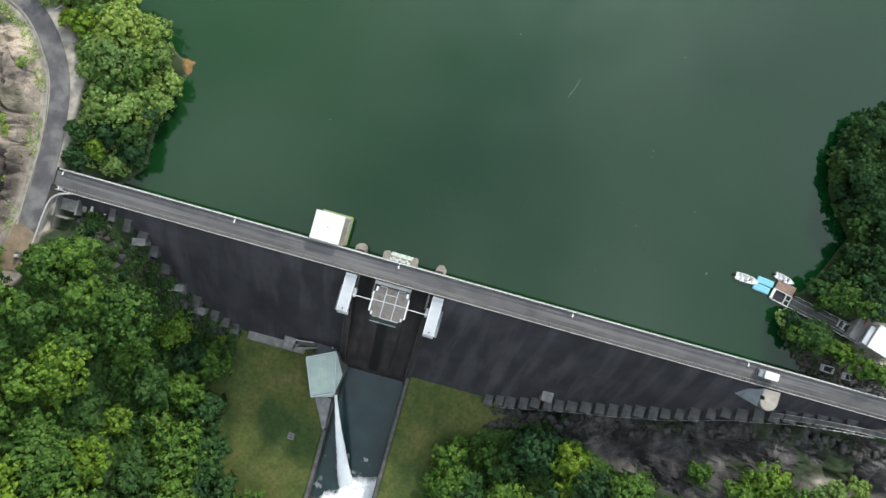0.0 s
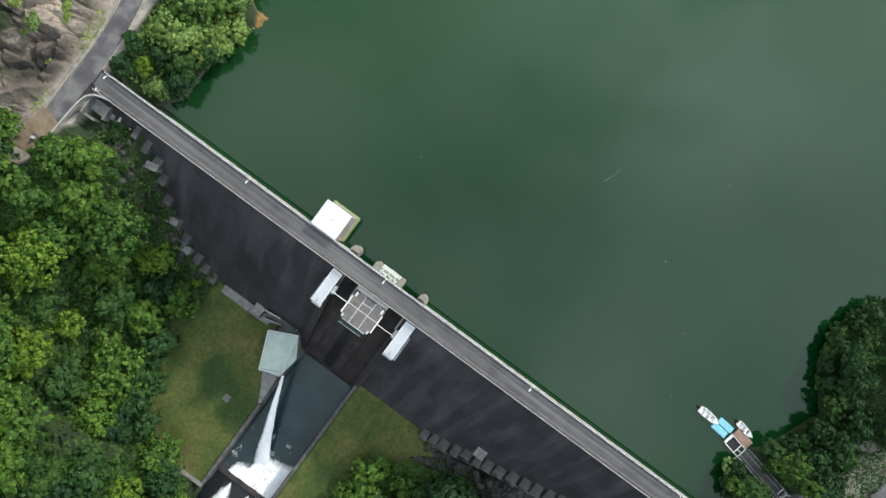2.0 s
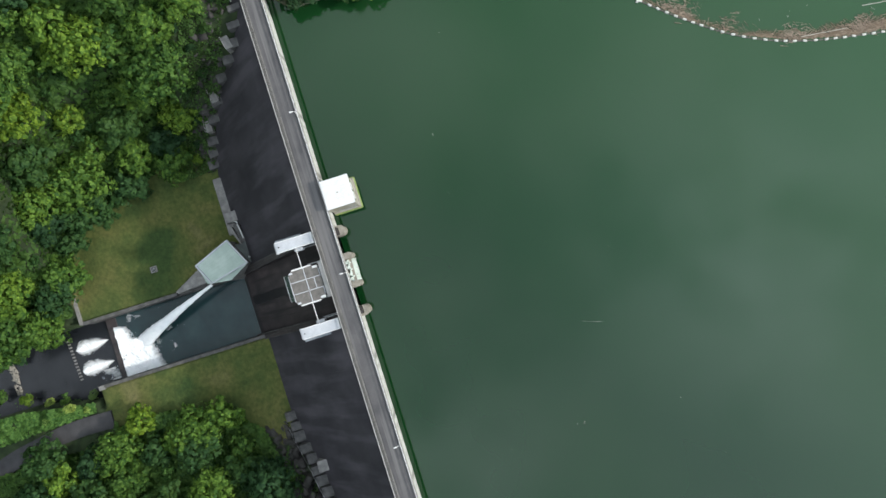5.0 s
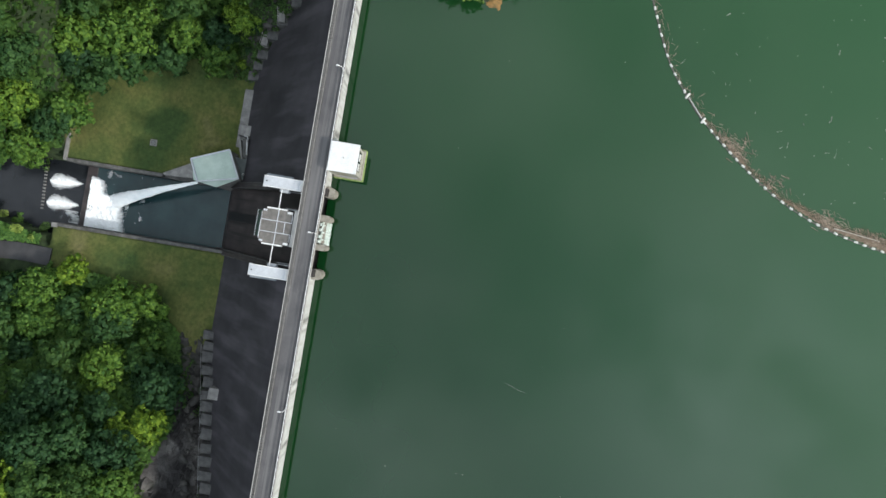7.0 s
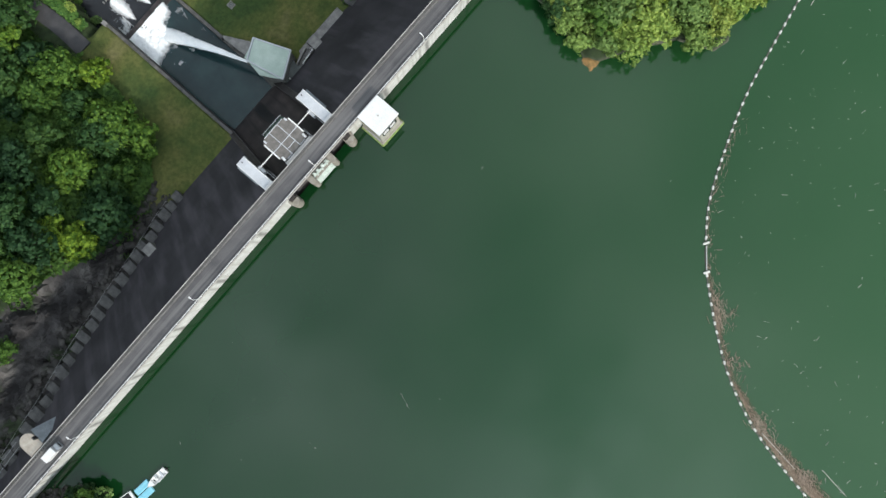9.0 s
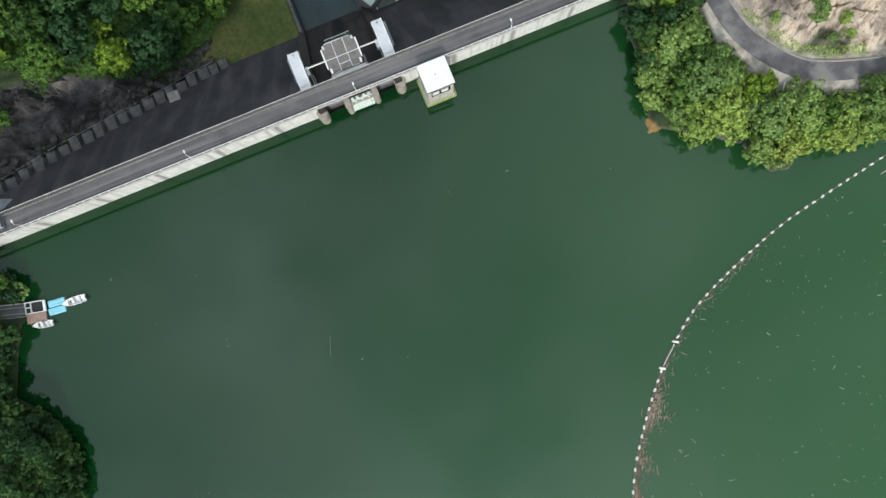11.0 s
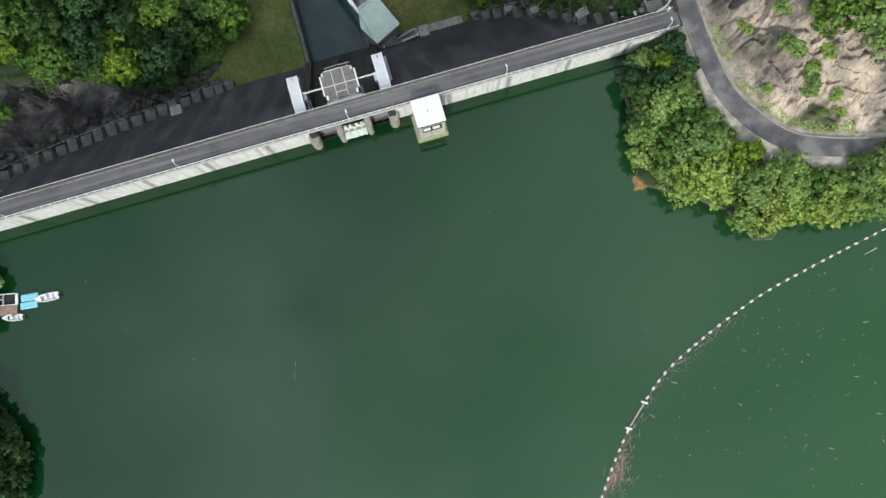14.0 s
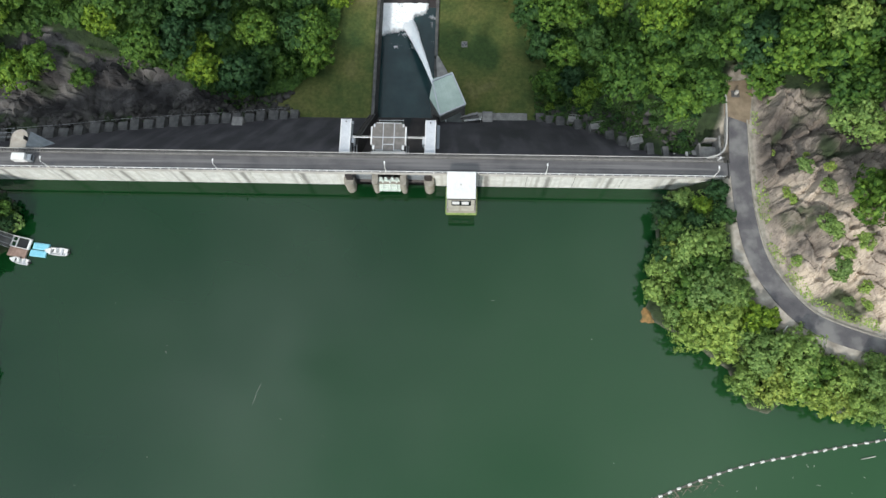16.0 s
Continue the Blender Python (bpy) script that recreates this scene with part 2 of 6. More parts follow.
def water_mat(name, col, col2, rough, wave, scale, patch=0.02, paler=None):
    m, nd, lk, p = mat(name, col, rough)
    c = ramp(nd, lk, noise_tex(nd, lk, patch, 3.0), [(0.35, col), (0.65, col2)])
    if paler:                                          # paler with distance from the dam and towards -x
        tc, sp, mr = nd.new("ShaderNodeTexCoord"), nd.new("ShaderNodeSeparateXYZ"), nd.new("ShaderNodeMapRange")
        lk.new(tc.outputs["Object"], sp.inputs[0])
        ax_, ay_ = nd.new("ShaderNodeMath"), nd.new("ShaderNodeMath")
        ax_.operation, ay_.operation = "MULTIPLY", "MULTIPLY_ADD"
        ax_.inputs[1].default_value, ay_.inputs[1].default_value = -0.45, 0.62
        lk.new(sp.outputs["X"], ax_.inputs[0]), lk.new(sp.outputs["Y"], ay_.inputs[0]), lk.new(ax_.outputs[0], ay_.inputs[2])
        lk.new(ay_.outputs[0], mr.inputs["Value"])
        mr.inputs["From Min"].default_value, mr.inputs["From Max"].default_value = 12, 112
        c = mixc(nd, lk, mr.outputs["Result"], c, paler)
    lk.new(c, p.inputs["Base Color"])
    p.inputs["IOR"].default_value = 1.41
    p.inputs["Specular IOR Level"].default_value = 0.62
    h = noise_tex(nd, lk, scale, 3.0)
    bump(nd, lk, p, h, wave, 0.05)
    return m


M_WATER = water_mat("green reservoir water", (0.0024, 0.0268, 0.0068), (0.0038, 0.0310, 0.0076), 0.045, 0.06, 0.8, paler=(0.020, 0.078, 0.024))
M_POOL = water_mat("teal pool water", (0.012, 0.032, 0.036), (0.020, 0.048, 0.050), 0.15, 0.6, 0.9, 0.15)
M_RIVER = water_mat("dark river water", (0.009, 0.011, 0.014), (0.018, 0.020, 0.024), 0.2, 0.5, 1.2, 0.15)
M_FOAM, nd, lk, p = mat("white water", (0.94, 0.955, 0.96), 0.6)
lk.new(ramp(nd, lk, noise_tex(nd, lk, 1.2, 5.0, (1.0, 0.3, 1.0)), [(0.3, (0.84, 0.87, 0.88)), (0.6, (0.96, 0.97, 0.97))]), p.inputs["Base Color"])
bump(nd, lk, p, noise_tex(nd, lk, 2.5, 4.0), 0.4, 0.06)


def thin_foam(name):
    """Foam that thins out to clear water with the sheet's own 'amount'."""
    m, nd, lk, p = mat(name, (0.92, 0.94, 0.95), 0.6)
    at = nd.new("ShaderNodeAttribute")
    at.attribute_name = "amount"
    add, mr = nd.new("ShaderNodeMath"), nd.new("ShaderNodeMapRange")
    add.operation = "MULTIPLY_ADD"
    add.inputs[1].default_value = 0.9
    lk.new(noise_tex(nd, lk, 1.3, 6.0, (1.6, 0.7, 1.0)), add.inputs[0])
    lk.new(at.outputs["Fac"], add.inputs[2])
    lk.new(add.outputs[0], mr.inputs["Value"])
    mr.inputs["From Min"].default_value, mr.inputs["From Max"].default_value = 0.28, 1.25
    lk.new(mr.outputs["Result"], p.inputs["Alpha"])
    bump(nd, lk, p, noise_tex(nd, lk, 2.5, 4.0), 0.5, 0.15)
    return m


M_FOAMTHIN = thin_foam("thinning foam")

# the ground: colours by zone (red: lawn, green: rock, blue: bare gravel; rest: forest floor)
M_GROUND, nd, lk, p = mat("ground", (0.05, 0.06, 0.03), 0.95)
att = nd.new("ShaderNodeAttribute")
att.attribute_name = "zone"
sep = nd.new("ShaderNodeSeparateColor")
lk.new(att.outputs["Color"], sep.inputs["Color"])
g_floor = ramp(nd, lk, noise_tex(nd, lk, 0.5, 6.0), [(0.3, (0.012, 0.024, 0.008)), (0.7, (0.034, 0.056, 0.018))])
g_lawn = ramp(nd, lk, noise_tex(nd, lk, 0.10, 7.0), [(0.34, (0.034, 0.066, 0.014)), (0.47, (0.074, 0.096, 0.022)), (0.60, (0.104, 0.112, 0.031)), (0.76, (0.160, 0.145, 0.066))])
g_lawn = mixc(nd, lk, 0.8, g_lawn, ramp(nd, lk, noise_tex(nd, lk, 1.1, 6.0), [(0.32, (0.55, 0.62, 0.5)), (0.68, (1.15, 1.1, 1.1))]), "MULTIPLY")
def rock_colour(lo, mid, hi):
    c = ramp(nd, lk, noise_tex(nd, lk, 0.13, 10.0), [(0.32, lo), (0.48, mid), (0.62, hi)])
    vo = nd.new("ShaderNodeTexVoronoi")
    vo.feature = "DISTANCE_TO_EDGE"
    vo.inputs["Scale"].default_value = 0.42
    mp, tc, nz = nd.new("ShaderNodeMapping"), nd.new("ShaderNodeTexCoord"), nd.new("ShaderNodeTexNoise")
    nz.inputs["Scale"].default_value, nz.inputs["Detail"].default_value = 0.35, 5.0
    wob = nd.new("ShaderNodeMix")
    wob.data_type, wob.blend_type = "RGBA", "ADD"
    wob.inputs["Factor"].default_value = 1.0
    mp.inputs["Scale"].default_value, mp.inputs["Rotation"].default_value = (1.6, 0.35, 0.6), (0.2, 0.3, 0.7)
    sc = nd.new("ShaderNodeVectorMath")
    sc.operation = "SCALE"
    sc.inputs["Scale"].default_value = 5.0
    lk.new(nz.outputs["Color"], sc.inputs[0])
    lk.new(tc.outputs["Object"], nz.inputs["Vector"])
    lk.new(tc.outputs["Object"], wob.inputs["A"]), lk.new(sc.outputs[0], wob.inputs["B"])
    lk.new(wob.outputs["Result"], mp.inputs["Vector"]), lk.new(mp.outputs["Vector"], vo.inputs["Vector"])
    crack = ramp(nd, lk, vo.outputs["Distance"], [(0.0, (0.35, 0.33, 0.31)), (0.05, (1.0, 1.0, 1.0))])
    return mixc(nd, lk, 0.6, c, crack, "MULTIPLY"), vo.outputs["Distance"]


g_rock, rock_h = rock_colour((0.145, 0.122, 0.104), (0.320, 0.268, 0.222), (0.52, 0.435, 0.345))
# Right-bank rock: darker grey, with shade below the dam put into its colour.
g_dark_shade, _ = rock_colour((0.022, 0.021, 0.022), (0.055, 0.052, 0.052), (0.125, 0.118, 0.112))
# rock colour turns browner and darker towards the terrace
g_brown, _ = rock_colour((0.060, 0.050, 0.044), (0.150, 0.125, 0.105), (0.29, 0.245, 0.205))
sy_, tcy, mry = nd.new("ShaderNodeSeparateXYZ"), nd.new("ShaderNodeTexCoord"), nd.new("ShaderNodeMapRange")
lk.new(tcy.outputs["Object"], sy_.inputs[0]), lk.new(sy_.outputs["Y"], mry.inputs["Value"])
mry.inputs["From Min"].default_value, mry.inputs["From Max"].default_value = -9, 7
g_rock = mixc(nd, lk, mry.outputs["Result"], g_brown, g_rock)
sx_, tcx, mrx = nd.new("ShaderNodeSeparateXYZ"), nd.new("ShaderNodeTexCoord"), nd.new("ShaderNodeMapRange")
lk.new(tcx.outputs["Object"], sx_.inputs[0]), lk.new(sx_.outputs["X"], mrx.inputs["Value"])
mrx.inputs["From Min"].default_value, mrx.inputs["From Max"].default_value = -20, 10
g_rock = mixc(nd, lk, mrx.outputs["Result"], g_rock, g_dark_shade)
g_dirt = ramp(nd, lk, noise_tex(nd, lk, 0.5, 6.0), [(0.3, (0.20, 0.175, 0.145)), (0.7, (0.46, 0.42, 0.36))])
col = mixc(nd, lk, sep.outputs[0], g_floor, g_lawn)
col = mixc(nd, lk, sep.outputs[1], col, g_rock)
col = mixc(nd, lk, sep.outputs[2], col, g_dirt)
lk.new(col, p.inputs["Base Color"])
bump(nd, lk, p, noise_tex(nd, lk, 1.2, 8.0), 0.8, 0.25)


# ---- mesh helpers ----
def link(name, me, material, parent=None, label=""):
    me.materials.append(material)
    ob = new(name, me)
    if parent is not None:
        ob.parent = parent
    if label:
        ob["label"] = label
    return ob


def part(name, bm, material, parent=None, label=""):
    me = bpy.data.meshes.new(name)
    bm.to_mesh(me)
    bm.free()
    return link(name, me, material, parent, label)


def grid_mesh(name, verts, faces):
    """A mesh from computed arrays of places and of triangles or quads."""
    me = bpy.data.meshes.new(name)
    verts, faces = np.asarray(verts, np.float32), np.asarray(faces, np.int32)
    k = faces.shape[1]
    me.vertices.add(len(verts)), me.loops.add(faces.size), me.polygons.add(len(faces))
    me.vertices.foreach_set("co", verts.ravel())
    me.loops.foreach_set("vertex_index", faces.ravel())
    me.polygons.foreach_set("loop_start", np.arange(0, faces.size, k, dtype=np.int32))
    me.update(calc_edges=True)
    return me


def thing(name, label, category, at=(0, 0, 0), group="", kind="", turn=0.0):
    ob = new(name)
    ob.empty_display_size = 0.3
    ob.matrix_basis = pose(*at, 0, 0, turn)
    return tagged(ob, label, category, group, kind)


def box(bm, x0, x1, y0, y1, z0, z1, bev=0.0):
    r = bmesh.ops.create_cube(bm, size=1.0, matrix=Matrix.Translation(((x0 + x1) / 2, (y0 + y1) / 2, (z0 + z1) / 2)) @ Matrix.Diagonal((x1 - x0, y1 - y0, z1 - z0, 1)))
    if bev:
        ed = list({e for v in r["verts"] for e in v.link_edges})
        bmesh.ops.bevel(bm, geom=ed, offset=bev, segments=1, affect="EDGES")
    return bm


def bx(*a, bev=0.03):
    return box(bmesh.new(), *a, bev=bev)


def prism(pts, z0, z1, bm=None):
    """An upright prism over a plan outline; z1 may be a list of heights."""
    bm = bm or bmesh.new()
    n = len(pts)
    tops = z1 if isinstance(z1, (list, tuple)) else [z1] * n
    a = [bm.verts.new((x, y, z0)) for x, y in pts]
    b = [bm.verts.new((x, y, z)) for (x, y), z in zip(pts, tops)]
    bm.faces.new(b), bm.faces.new(a[::-1])
    for i in range(n):
        bm.faces.new((a[i], a[(i + 1) % n], b[(i + 1) % n], b[i]))
    bmesh.ops.recalc_face_normals(bm, faces=bm.faces)
    return bm


def profile_x(pts, x0, x1, bm=None):
    """A (y, z) outline drawn out along x."""
    bm = bm or bmesh.new()
    a = [bm.verts.new((x0, y, z)) for y, z in pts]
    b = [bm.verts.new((x1, y, z)) for y, z in pts]
    bm.faces.new(a), bm.faces.new(b[::-1])
    n = len(pts)
    for i in range(n):
        bm.faces.new((a[i], b[i], b[(i + 1) % n], a[(i + 1) % n]))
    bmesh.ops.recalc_face_normals(bm, faces=bm.faces)
    return bm


def rod(p, q, r, n=8, r2=None, bm=None):
    bm = bm or bmesh.new()
    p, q = Vector(p), Vector(q)
    m = Matrix.Translation((p + q) / 2) @ (q - p).to_track_quat("Z", "Y").to_matrix().to_4x4()
    bmesh.ops.create_cone(bm, cap_ends=True, segments=n, radius1=r, radius2=r if r2 is None else r2, depth=(q - p).length, matrix=m)
    return bm


def ribbon(pts, half, z_up=0.0, bm=None, thick=0.25):
    """A slab of the given half width along a line of (x, y, z)."""
    bm = bm or bmesh.new()
    P = [Vector(a) for a in pts]
    rows = []
    for i, c in enumerate(P):
        d = P[min(i + 1, len(P) - 1)] - P[max(i - 1, 0)]
        s = Vector((d.y, -d.x, 0)).normalized() * half
        rows.append([bm.verts.new(c + s + Vector((0, 0, z))) for z in (z_up, z_up - thick)] + [bm.verts.new(c - s + Vector((0, 0, z))) for z in (z_up - thick, z_up)])
    for a, b in zip(rows, rows[1:]):
        for i in range(4):
            bm.faces.new((a[i], b[i], b[(i + 1) % 4], a[(i + 1) % 4]))
    bm.faces.new(rows[0]), bm.faces.new(rows[-1])
    bmesh.ops.recalc_face_normals(bm, faces=bm.faces)
    return bm


def smooth_line(pts, step=1.5):
    """A rounded line through the given points."""
    P = [np.array(a, float) for a in pts]
    P = [2 * P[0] - P[1]] + P + [2 * P[-1] - P[-2]]
    out = []
    for a, b, c, d in zip(P, P[1:], P[2:], P[3:]):
        n = max(2, int(np.linalg.norm(c - b) / step))
        for i in range(n):
            t = i / n
            out.append(0.5 * (2 * b + (c - a) * t + (2 * a - 5 * b + 4 * c - d) * t * t + (3 * b - a - 3 * c + d) * t ** 3))
    out.append(P[-2])
    return out


# ---- the ground ----
WATER, CREST, LAWN, POOL = 0.16, 8.9, -25.0, -31.5
SHORE_L = [(-74, -4), (-69.8, 1), (-70, 11), (-66.3, 24.5), (-68.3, 27.5), (-76, 31.5), (-84, 37.5), (-87.4, 46), (-92, 47), (-97, 43.5), (-106, 46.3), (-118, 45.8), (-140, 58), (-180, 90), (-320, 140), (-900, 260), (-900, -4)]
SHORE_R = [(88, -4), (82, 2), (79, 8), (85, 19), (89, 29), (82, 37.5), (80, 47.6), (83, 56), (92, 61), (120, 72), (200, 110), (400, 170), (900, 300), (900, -4)]
ROAD_L = [(-89.2, -28), (-87.6, -19), (-87.0, -9), (-87.0, -3), (-87.3, 4), (-88.7, 13), (-91.6, 19.5), (-96.6, 25.8), (-102.5, 29.6), (-113.4, 32.9), (-135, 37.5), (-180, 48), (-300, 90)]
WEST_LINE = [(-60, -300), (-70, -110), (-88, -60)] + ROAD_L


def seg_dist(X, Y, line):
    """Distance to a line of points, and on which side of it (positive: to the line's left)."""
    best, side = np.full(X.shape, 1e9), np.zeros(X.shape)
    for (ax, ay), (bx_, by_) in zip(line, line[1:]):
        dx, dy = bx_ - ax, by_ - ay
        t = np.clip(((X - ax) * dx + (Y - ay) * dy) / (dx * dx + dy * dy), 0, 1)
        d = np.hypot(X - ax - t * dx, Y - ay - t * dy)
        s = np.sign(dx * (Y - ay) - dy * (X - ax))
        m = d < best
        best, side = np.where(m, d, best), np.where(m, s, side)
    return best, side


def inside(X, Y, poly):
    r = np.zeros(X.shape, bool)
    for (ax, ay), (bx_, by_) in zip(poly, poly[1:] + poly[:1]):
        if ay != by_:
            r ^= ((ay > Y) != (by_ > Y)) & (X < (bx_ - ax) * (Y - ay) / (by_ - ay) + ax)
    return r


_rng = np.random.default_rng(5)
_lat = _rng.random((64, 64))


def vnoise(x, y):
    xi, yi = np.floor(x).astype(int), np.floor(y).astype(int)
    fx, fy = x - xi, y - yi
    fx, fy = fx * fx * (3 - 2 * fx), fy * fy * (3 - 2 * fy)
    g = lambda i, j: _lat[i % 64, j % 64]
    return (g(xi, yi) * (1 - fx) + g(xi + 1, yi) * fx) * (1 - fy) + (g(xi, yi + 1) * (1 - fx) + g(xi + 1, yi + 1) * fx) * fy


def fbm(x, y, n=4):
    return sum(vnoise(x * 2 ** i + 7.3 * i, y * 2 ** i + 3.1 * i) * 0.5 ** i for i in range(n)) / (2 - 0.5 ** (n - 1)) - 0.5


def ridged(x, y, n=4):
    return sum((1 - abs(2 * vnoise(x * 2 ** i + 5.7 * i, y * 2 ** i + 9.2 * i) - 1)) * 0.5 ** i for i in range(n)) / (2 - 0.5 ** (n - 1))


def sstep(a, b, v):
    t = np.clip((v - a) / (b - a), 0, 1)
    return t * t * (3 - 2 * t)


def edge_r(Y):
    return np.interp(-Y, [33, 38, 50, 65, 78, 82, 100, 140, 300], [23, 26, 14.5, 10, 10, 4.0, 1.0, 0, 30])


def edge_l(Y):
    return np.interp(-Y, [33, 36, 62, 76, 80, 84, 100, 140, 300], [-43, -50, -46, -33, -19, -17, -16, -12, 10])


def ground(X, Y):
    """Height of the land and weights of lawn, rock and gravel."""
    X, Y = np.asarray(X, float), np.asarray(Y, float)
    dw, sw = seg_dist(X, Y, WEST_LINE)
    west = sw > 0
    dl, _ = seg_dist(X, Y, SHORE_L[:-1])
    dr, _ = seg_dist(X, Y, SHORE_R[:-1])
    inl, inr = inside(X, Y, SHORE_L), inside(X, Y, SHORE_R)
    # reservoir side
    bed = np.maximum(-14, -0.8 * np.minimum(dl, dr))
    left = 8.7 * (dl / (dl + np.maximum(dw - 3, 0.01))) ** 0.75
    right = np.minimum(CREST, 0.75 * dr) + 0.55 * np.maximum(0, X - 128)
    up = np.where(inl, left, np.where(inr, right, bed))
    # valley side
    er, el = edge_r(Y), edge_l(Y)
    rr = np.interp(X - er, [0, 12, 24, 37, 48, 53, 64, 74, 88, 105, 300], [-25, -23, -18.5, -13.5, -7.5, -3.5, 1.5, 3.5, 9.5, 12, 120])
    trench = sstep(30, 50, X) * sstep(-27, -40, Y) * 9 * (1 - sstep(85, 100, X))
    ll = np.interp(el - X, [0, 2.5, 7.6, 13, 16.5, 20, 21.5, 25, 30, 45, 300], [-25, -24.4, -22, -17, -11.7, -6, -1, 4, 8.5, 18, 150])
    llc = np.minimum(ll, 10 + np.maximum(0, -30 - Y) * 0.35 + np.where(west, 200, 0))
    dn = np.where(X > (el + er) / 2, rr + trench - 1.6 * sstep(4, 10, X - er), llc)
    ch = (X > -17.2) & (X < 0.8) & (Y < -30) | (Y < -80) & (X > el) & (X < er)
    dn = np.where(ch, -34.0, dn)
    w = sstep(-9, -3.5, Y)
    h = dn * (1 - w) + up * w
    hw = CREST + 0.95 * np.maximum(0, dw - 2.8)
    hw = np.where(hw > 48, 48 + (hw - 48) * 0.4, hw)
    h = np.where(west & (X < -60), np.where(Y < -30, np.minimum(np.maximum(h, CREST), hw), hw), h)
    flat = (1 - sstep(2.6, 6.0, seg_dist(X, Y, ROAD_L)[0])) * (X < -70)
    h = h * (1 - flat) + (CREST - 0.15) * flat
    lawn = ((X > el - 3.0 + 2.0 * fbm(X * 0.3, Y * 0.3)) & (X < er + 3.0 + 2.0 * fbm(X * 0.3, Y * 0.3)) & (Y < -30) & (Y > -80) & ~ch) * 1.0
    rock = (west & (dw > 3.2) & (Y > np.minimum(-27 + 0.5 * (-90 - X), -18) + 4 * fbm(X * 0.2, Y * 0.2)) & (X < -86)) * 1.0
    rock_r = sstep(26, 34, X) * (Y < -14) * (Y > -41 - 4 * fbm(X * 0.1, Y * 0.1)) * (X < 112)
    rock = np.maximum(rock, rock_r)
    n = fbm(X * 0.09, Y * 0.09)
    rough_ = np.where(lawn > 0, 0.25, np.where(ch | (h < -1) & (Y > -4), 0.0, 1.6)) * (1 - flat)
    h = h + n * rough_
    u, v = X * 0.55 + Y * 0.83, Y * 0.55 - X * 0.83
    wx, wy = 1.5 * fbm(X * 0.15, Y * 0.15), 1.5 * fbm(X * 0.15 + 9, Y * 0.15)
    crag = (ridged(u * 0.045 + 0.3 * wx, v * 0.11 + 0.3 * wy, 3) - 0.55) * 8.0
    slab = 0.2 + 0.8 * sstep(-0.12, 0.12, fbm(X * 0.09 + 3, Y * 0.09))
    ledge = np.floor((h + crag) / 2.6 + 2.0 * fbm(X * 0.10, Y * 0.10)) * 2.6 - (h + crag)
    crag = crag + slab * (0.5 * ledge + 2.4 * (ridged(u * 0.13 + wx, v * 0.30 + wy, 4) - 0.5)) + 0.5 * fbm(u * 0.8, v * 1.2, 3)
    for sc, dp, ofs in ((0.17, 2.0, 0.0), (0.33, 1.0, 4.0), (0.7, 0.4, 8.0)):      # fractures along two directions
        crag = crag - dp * np.exp(-((2 * vnoise(u * sc * 0.45 + wx + ofs, v * sc + wy) - 1) / 0.16) ** 2)
        crag = crag - 0.7 * dp * np.exp(-((2 * vnoise(u * sc + wy + ofs, v * sc * 0.4 - wx) - 1) / 0.12) ** 2)
    h = h + rock * (1 - flat) * sstep(3.0, 6.0, np.where(X < 0, dw, 9.0)) * crag * np.where(X < 0, 1.0, 0.9)
    gravel = (1 - sstep(2.4, 4.5, seg_dist(X, Y, ROAD_L)[0])) * (X < -80)
    gravel = np.maximum(gravel, (1 - sstep(4.2, 6.2, seg_dist(X, Y, ROAD_L)[0] + 2.0 * fbm(X * 0.3, Y * 0.3))) * (~west) * (Y > 7) * (X < -84) * (X > -112))
    gravel = np.maximum(gravel, sstep(92, 96, X) * (Y > -12) * (Y < 30))
    gravel = np.maximum(gravel, inl * (1 - sstep(0.0, 1.0, dl)) * 0.35)
    yard = sstep(93, 97, X) * sstep(-24, -27, Y) * sstep(-52, -48, Y)
    gravel = np.maximum(gravel, yard)
    h = h * (1 - yard) + 3.0 * yard
    lane = 1 - sstep(2.6, 4.5, seg_dist(X, Y, [(9.4, -77), (9.2, -88), (10.5, -98), (15, -115), (34, -160)])[0])
    h = h * (1 - lane) - 24.6 * lane
    # sunk landing at the dam's west end, boat yard and ramp on the far bank
    pit = sstep(-86, -84.6, X) * sstep(-70, -73, X) * sstep(-19, -16.5, Y) * sstep(-7.5, -8.6, Y)
    h = np.where(pit > 0, np.minimum(h, CREST * (1 - pit) + 4.4 * pit), h)
    pad = sstep(90.0, 92.5, X) * sstep(105, 103.5, X) * sstep(1.5, 3.5, Y) * sstep(14.5, 12.5, Y)
    h = h * (1 - pad) + 7.3 * pad
    tr_ = np.clip((X - 79.5) / 15.5, 0, 1)
    near = 1 - sstep(1.9, 3.6, seg_dist(X, Y, [(79.5, 11.7), (95.0, 7.3)])[0])
    h = h * (1 - near) + (-0.4 + 7.0 * tr_) * near
    veg = sstep(0.05, 0.2, fbm(X * 0.16 + 40, Y * 0.16)) * 0.9
    rock = rock * (1 - veg)
    return h, lawn, rock, np.clip(gravel, 0, 1)


def far_axis(mid, step):
    """A fine stretch of grid lines, then ever wider ones out to the horizon."""
    mid = [float(q) for q in mid]
    a, b = mid[0], mid[-1]
    out, s = [], step
    v = b
    while v < b + 2600:
        s *= 1.22
        v += s
        out.append(v)
    low, s, v = [], step, a
    while v > a - 2600:
        s *= 1.22
        v -= s
        low.append(v)
    return np.array(low[::-1] + mid + out)


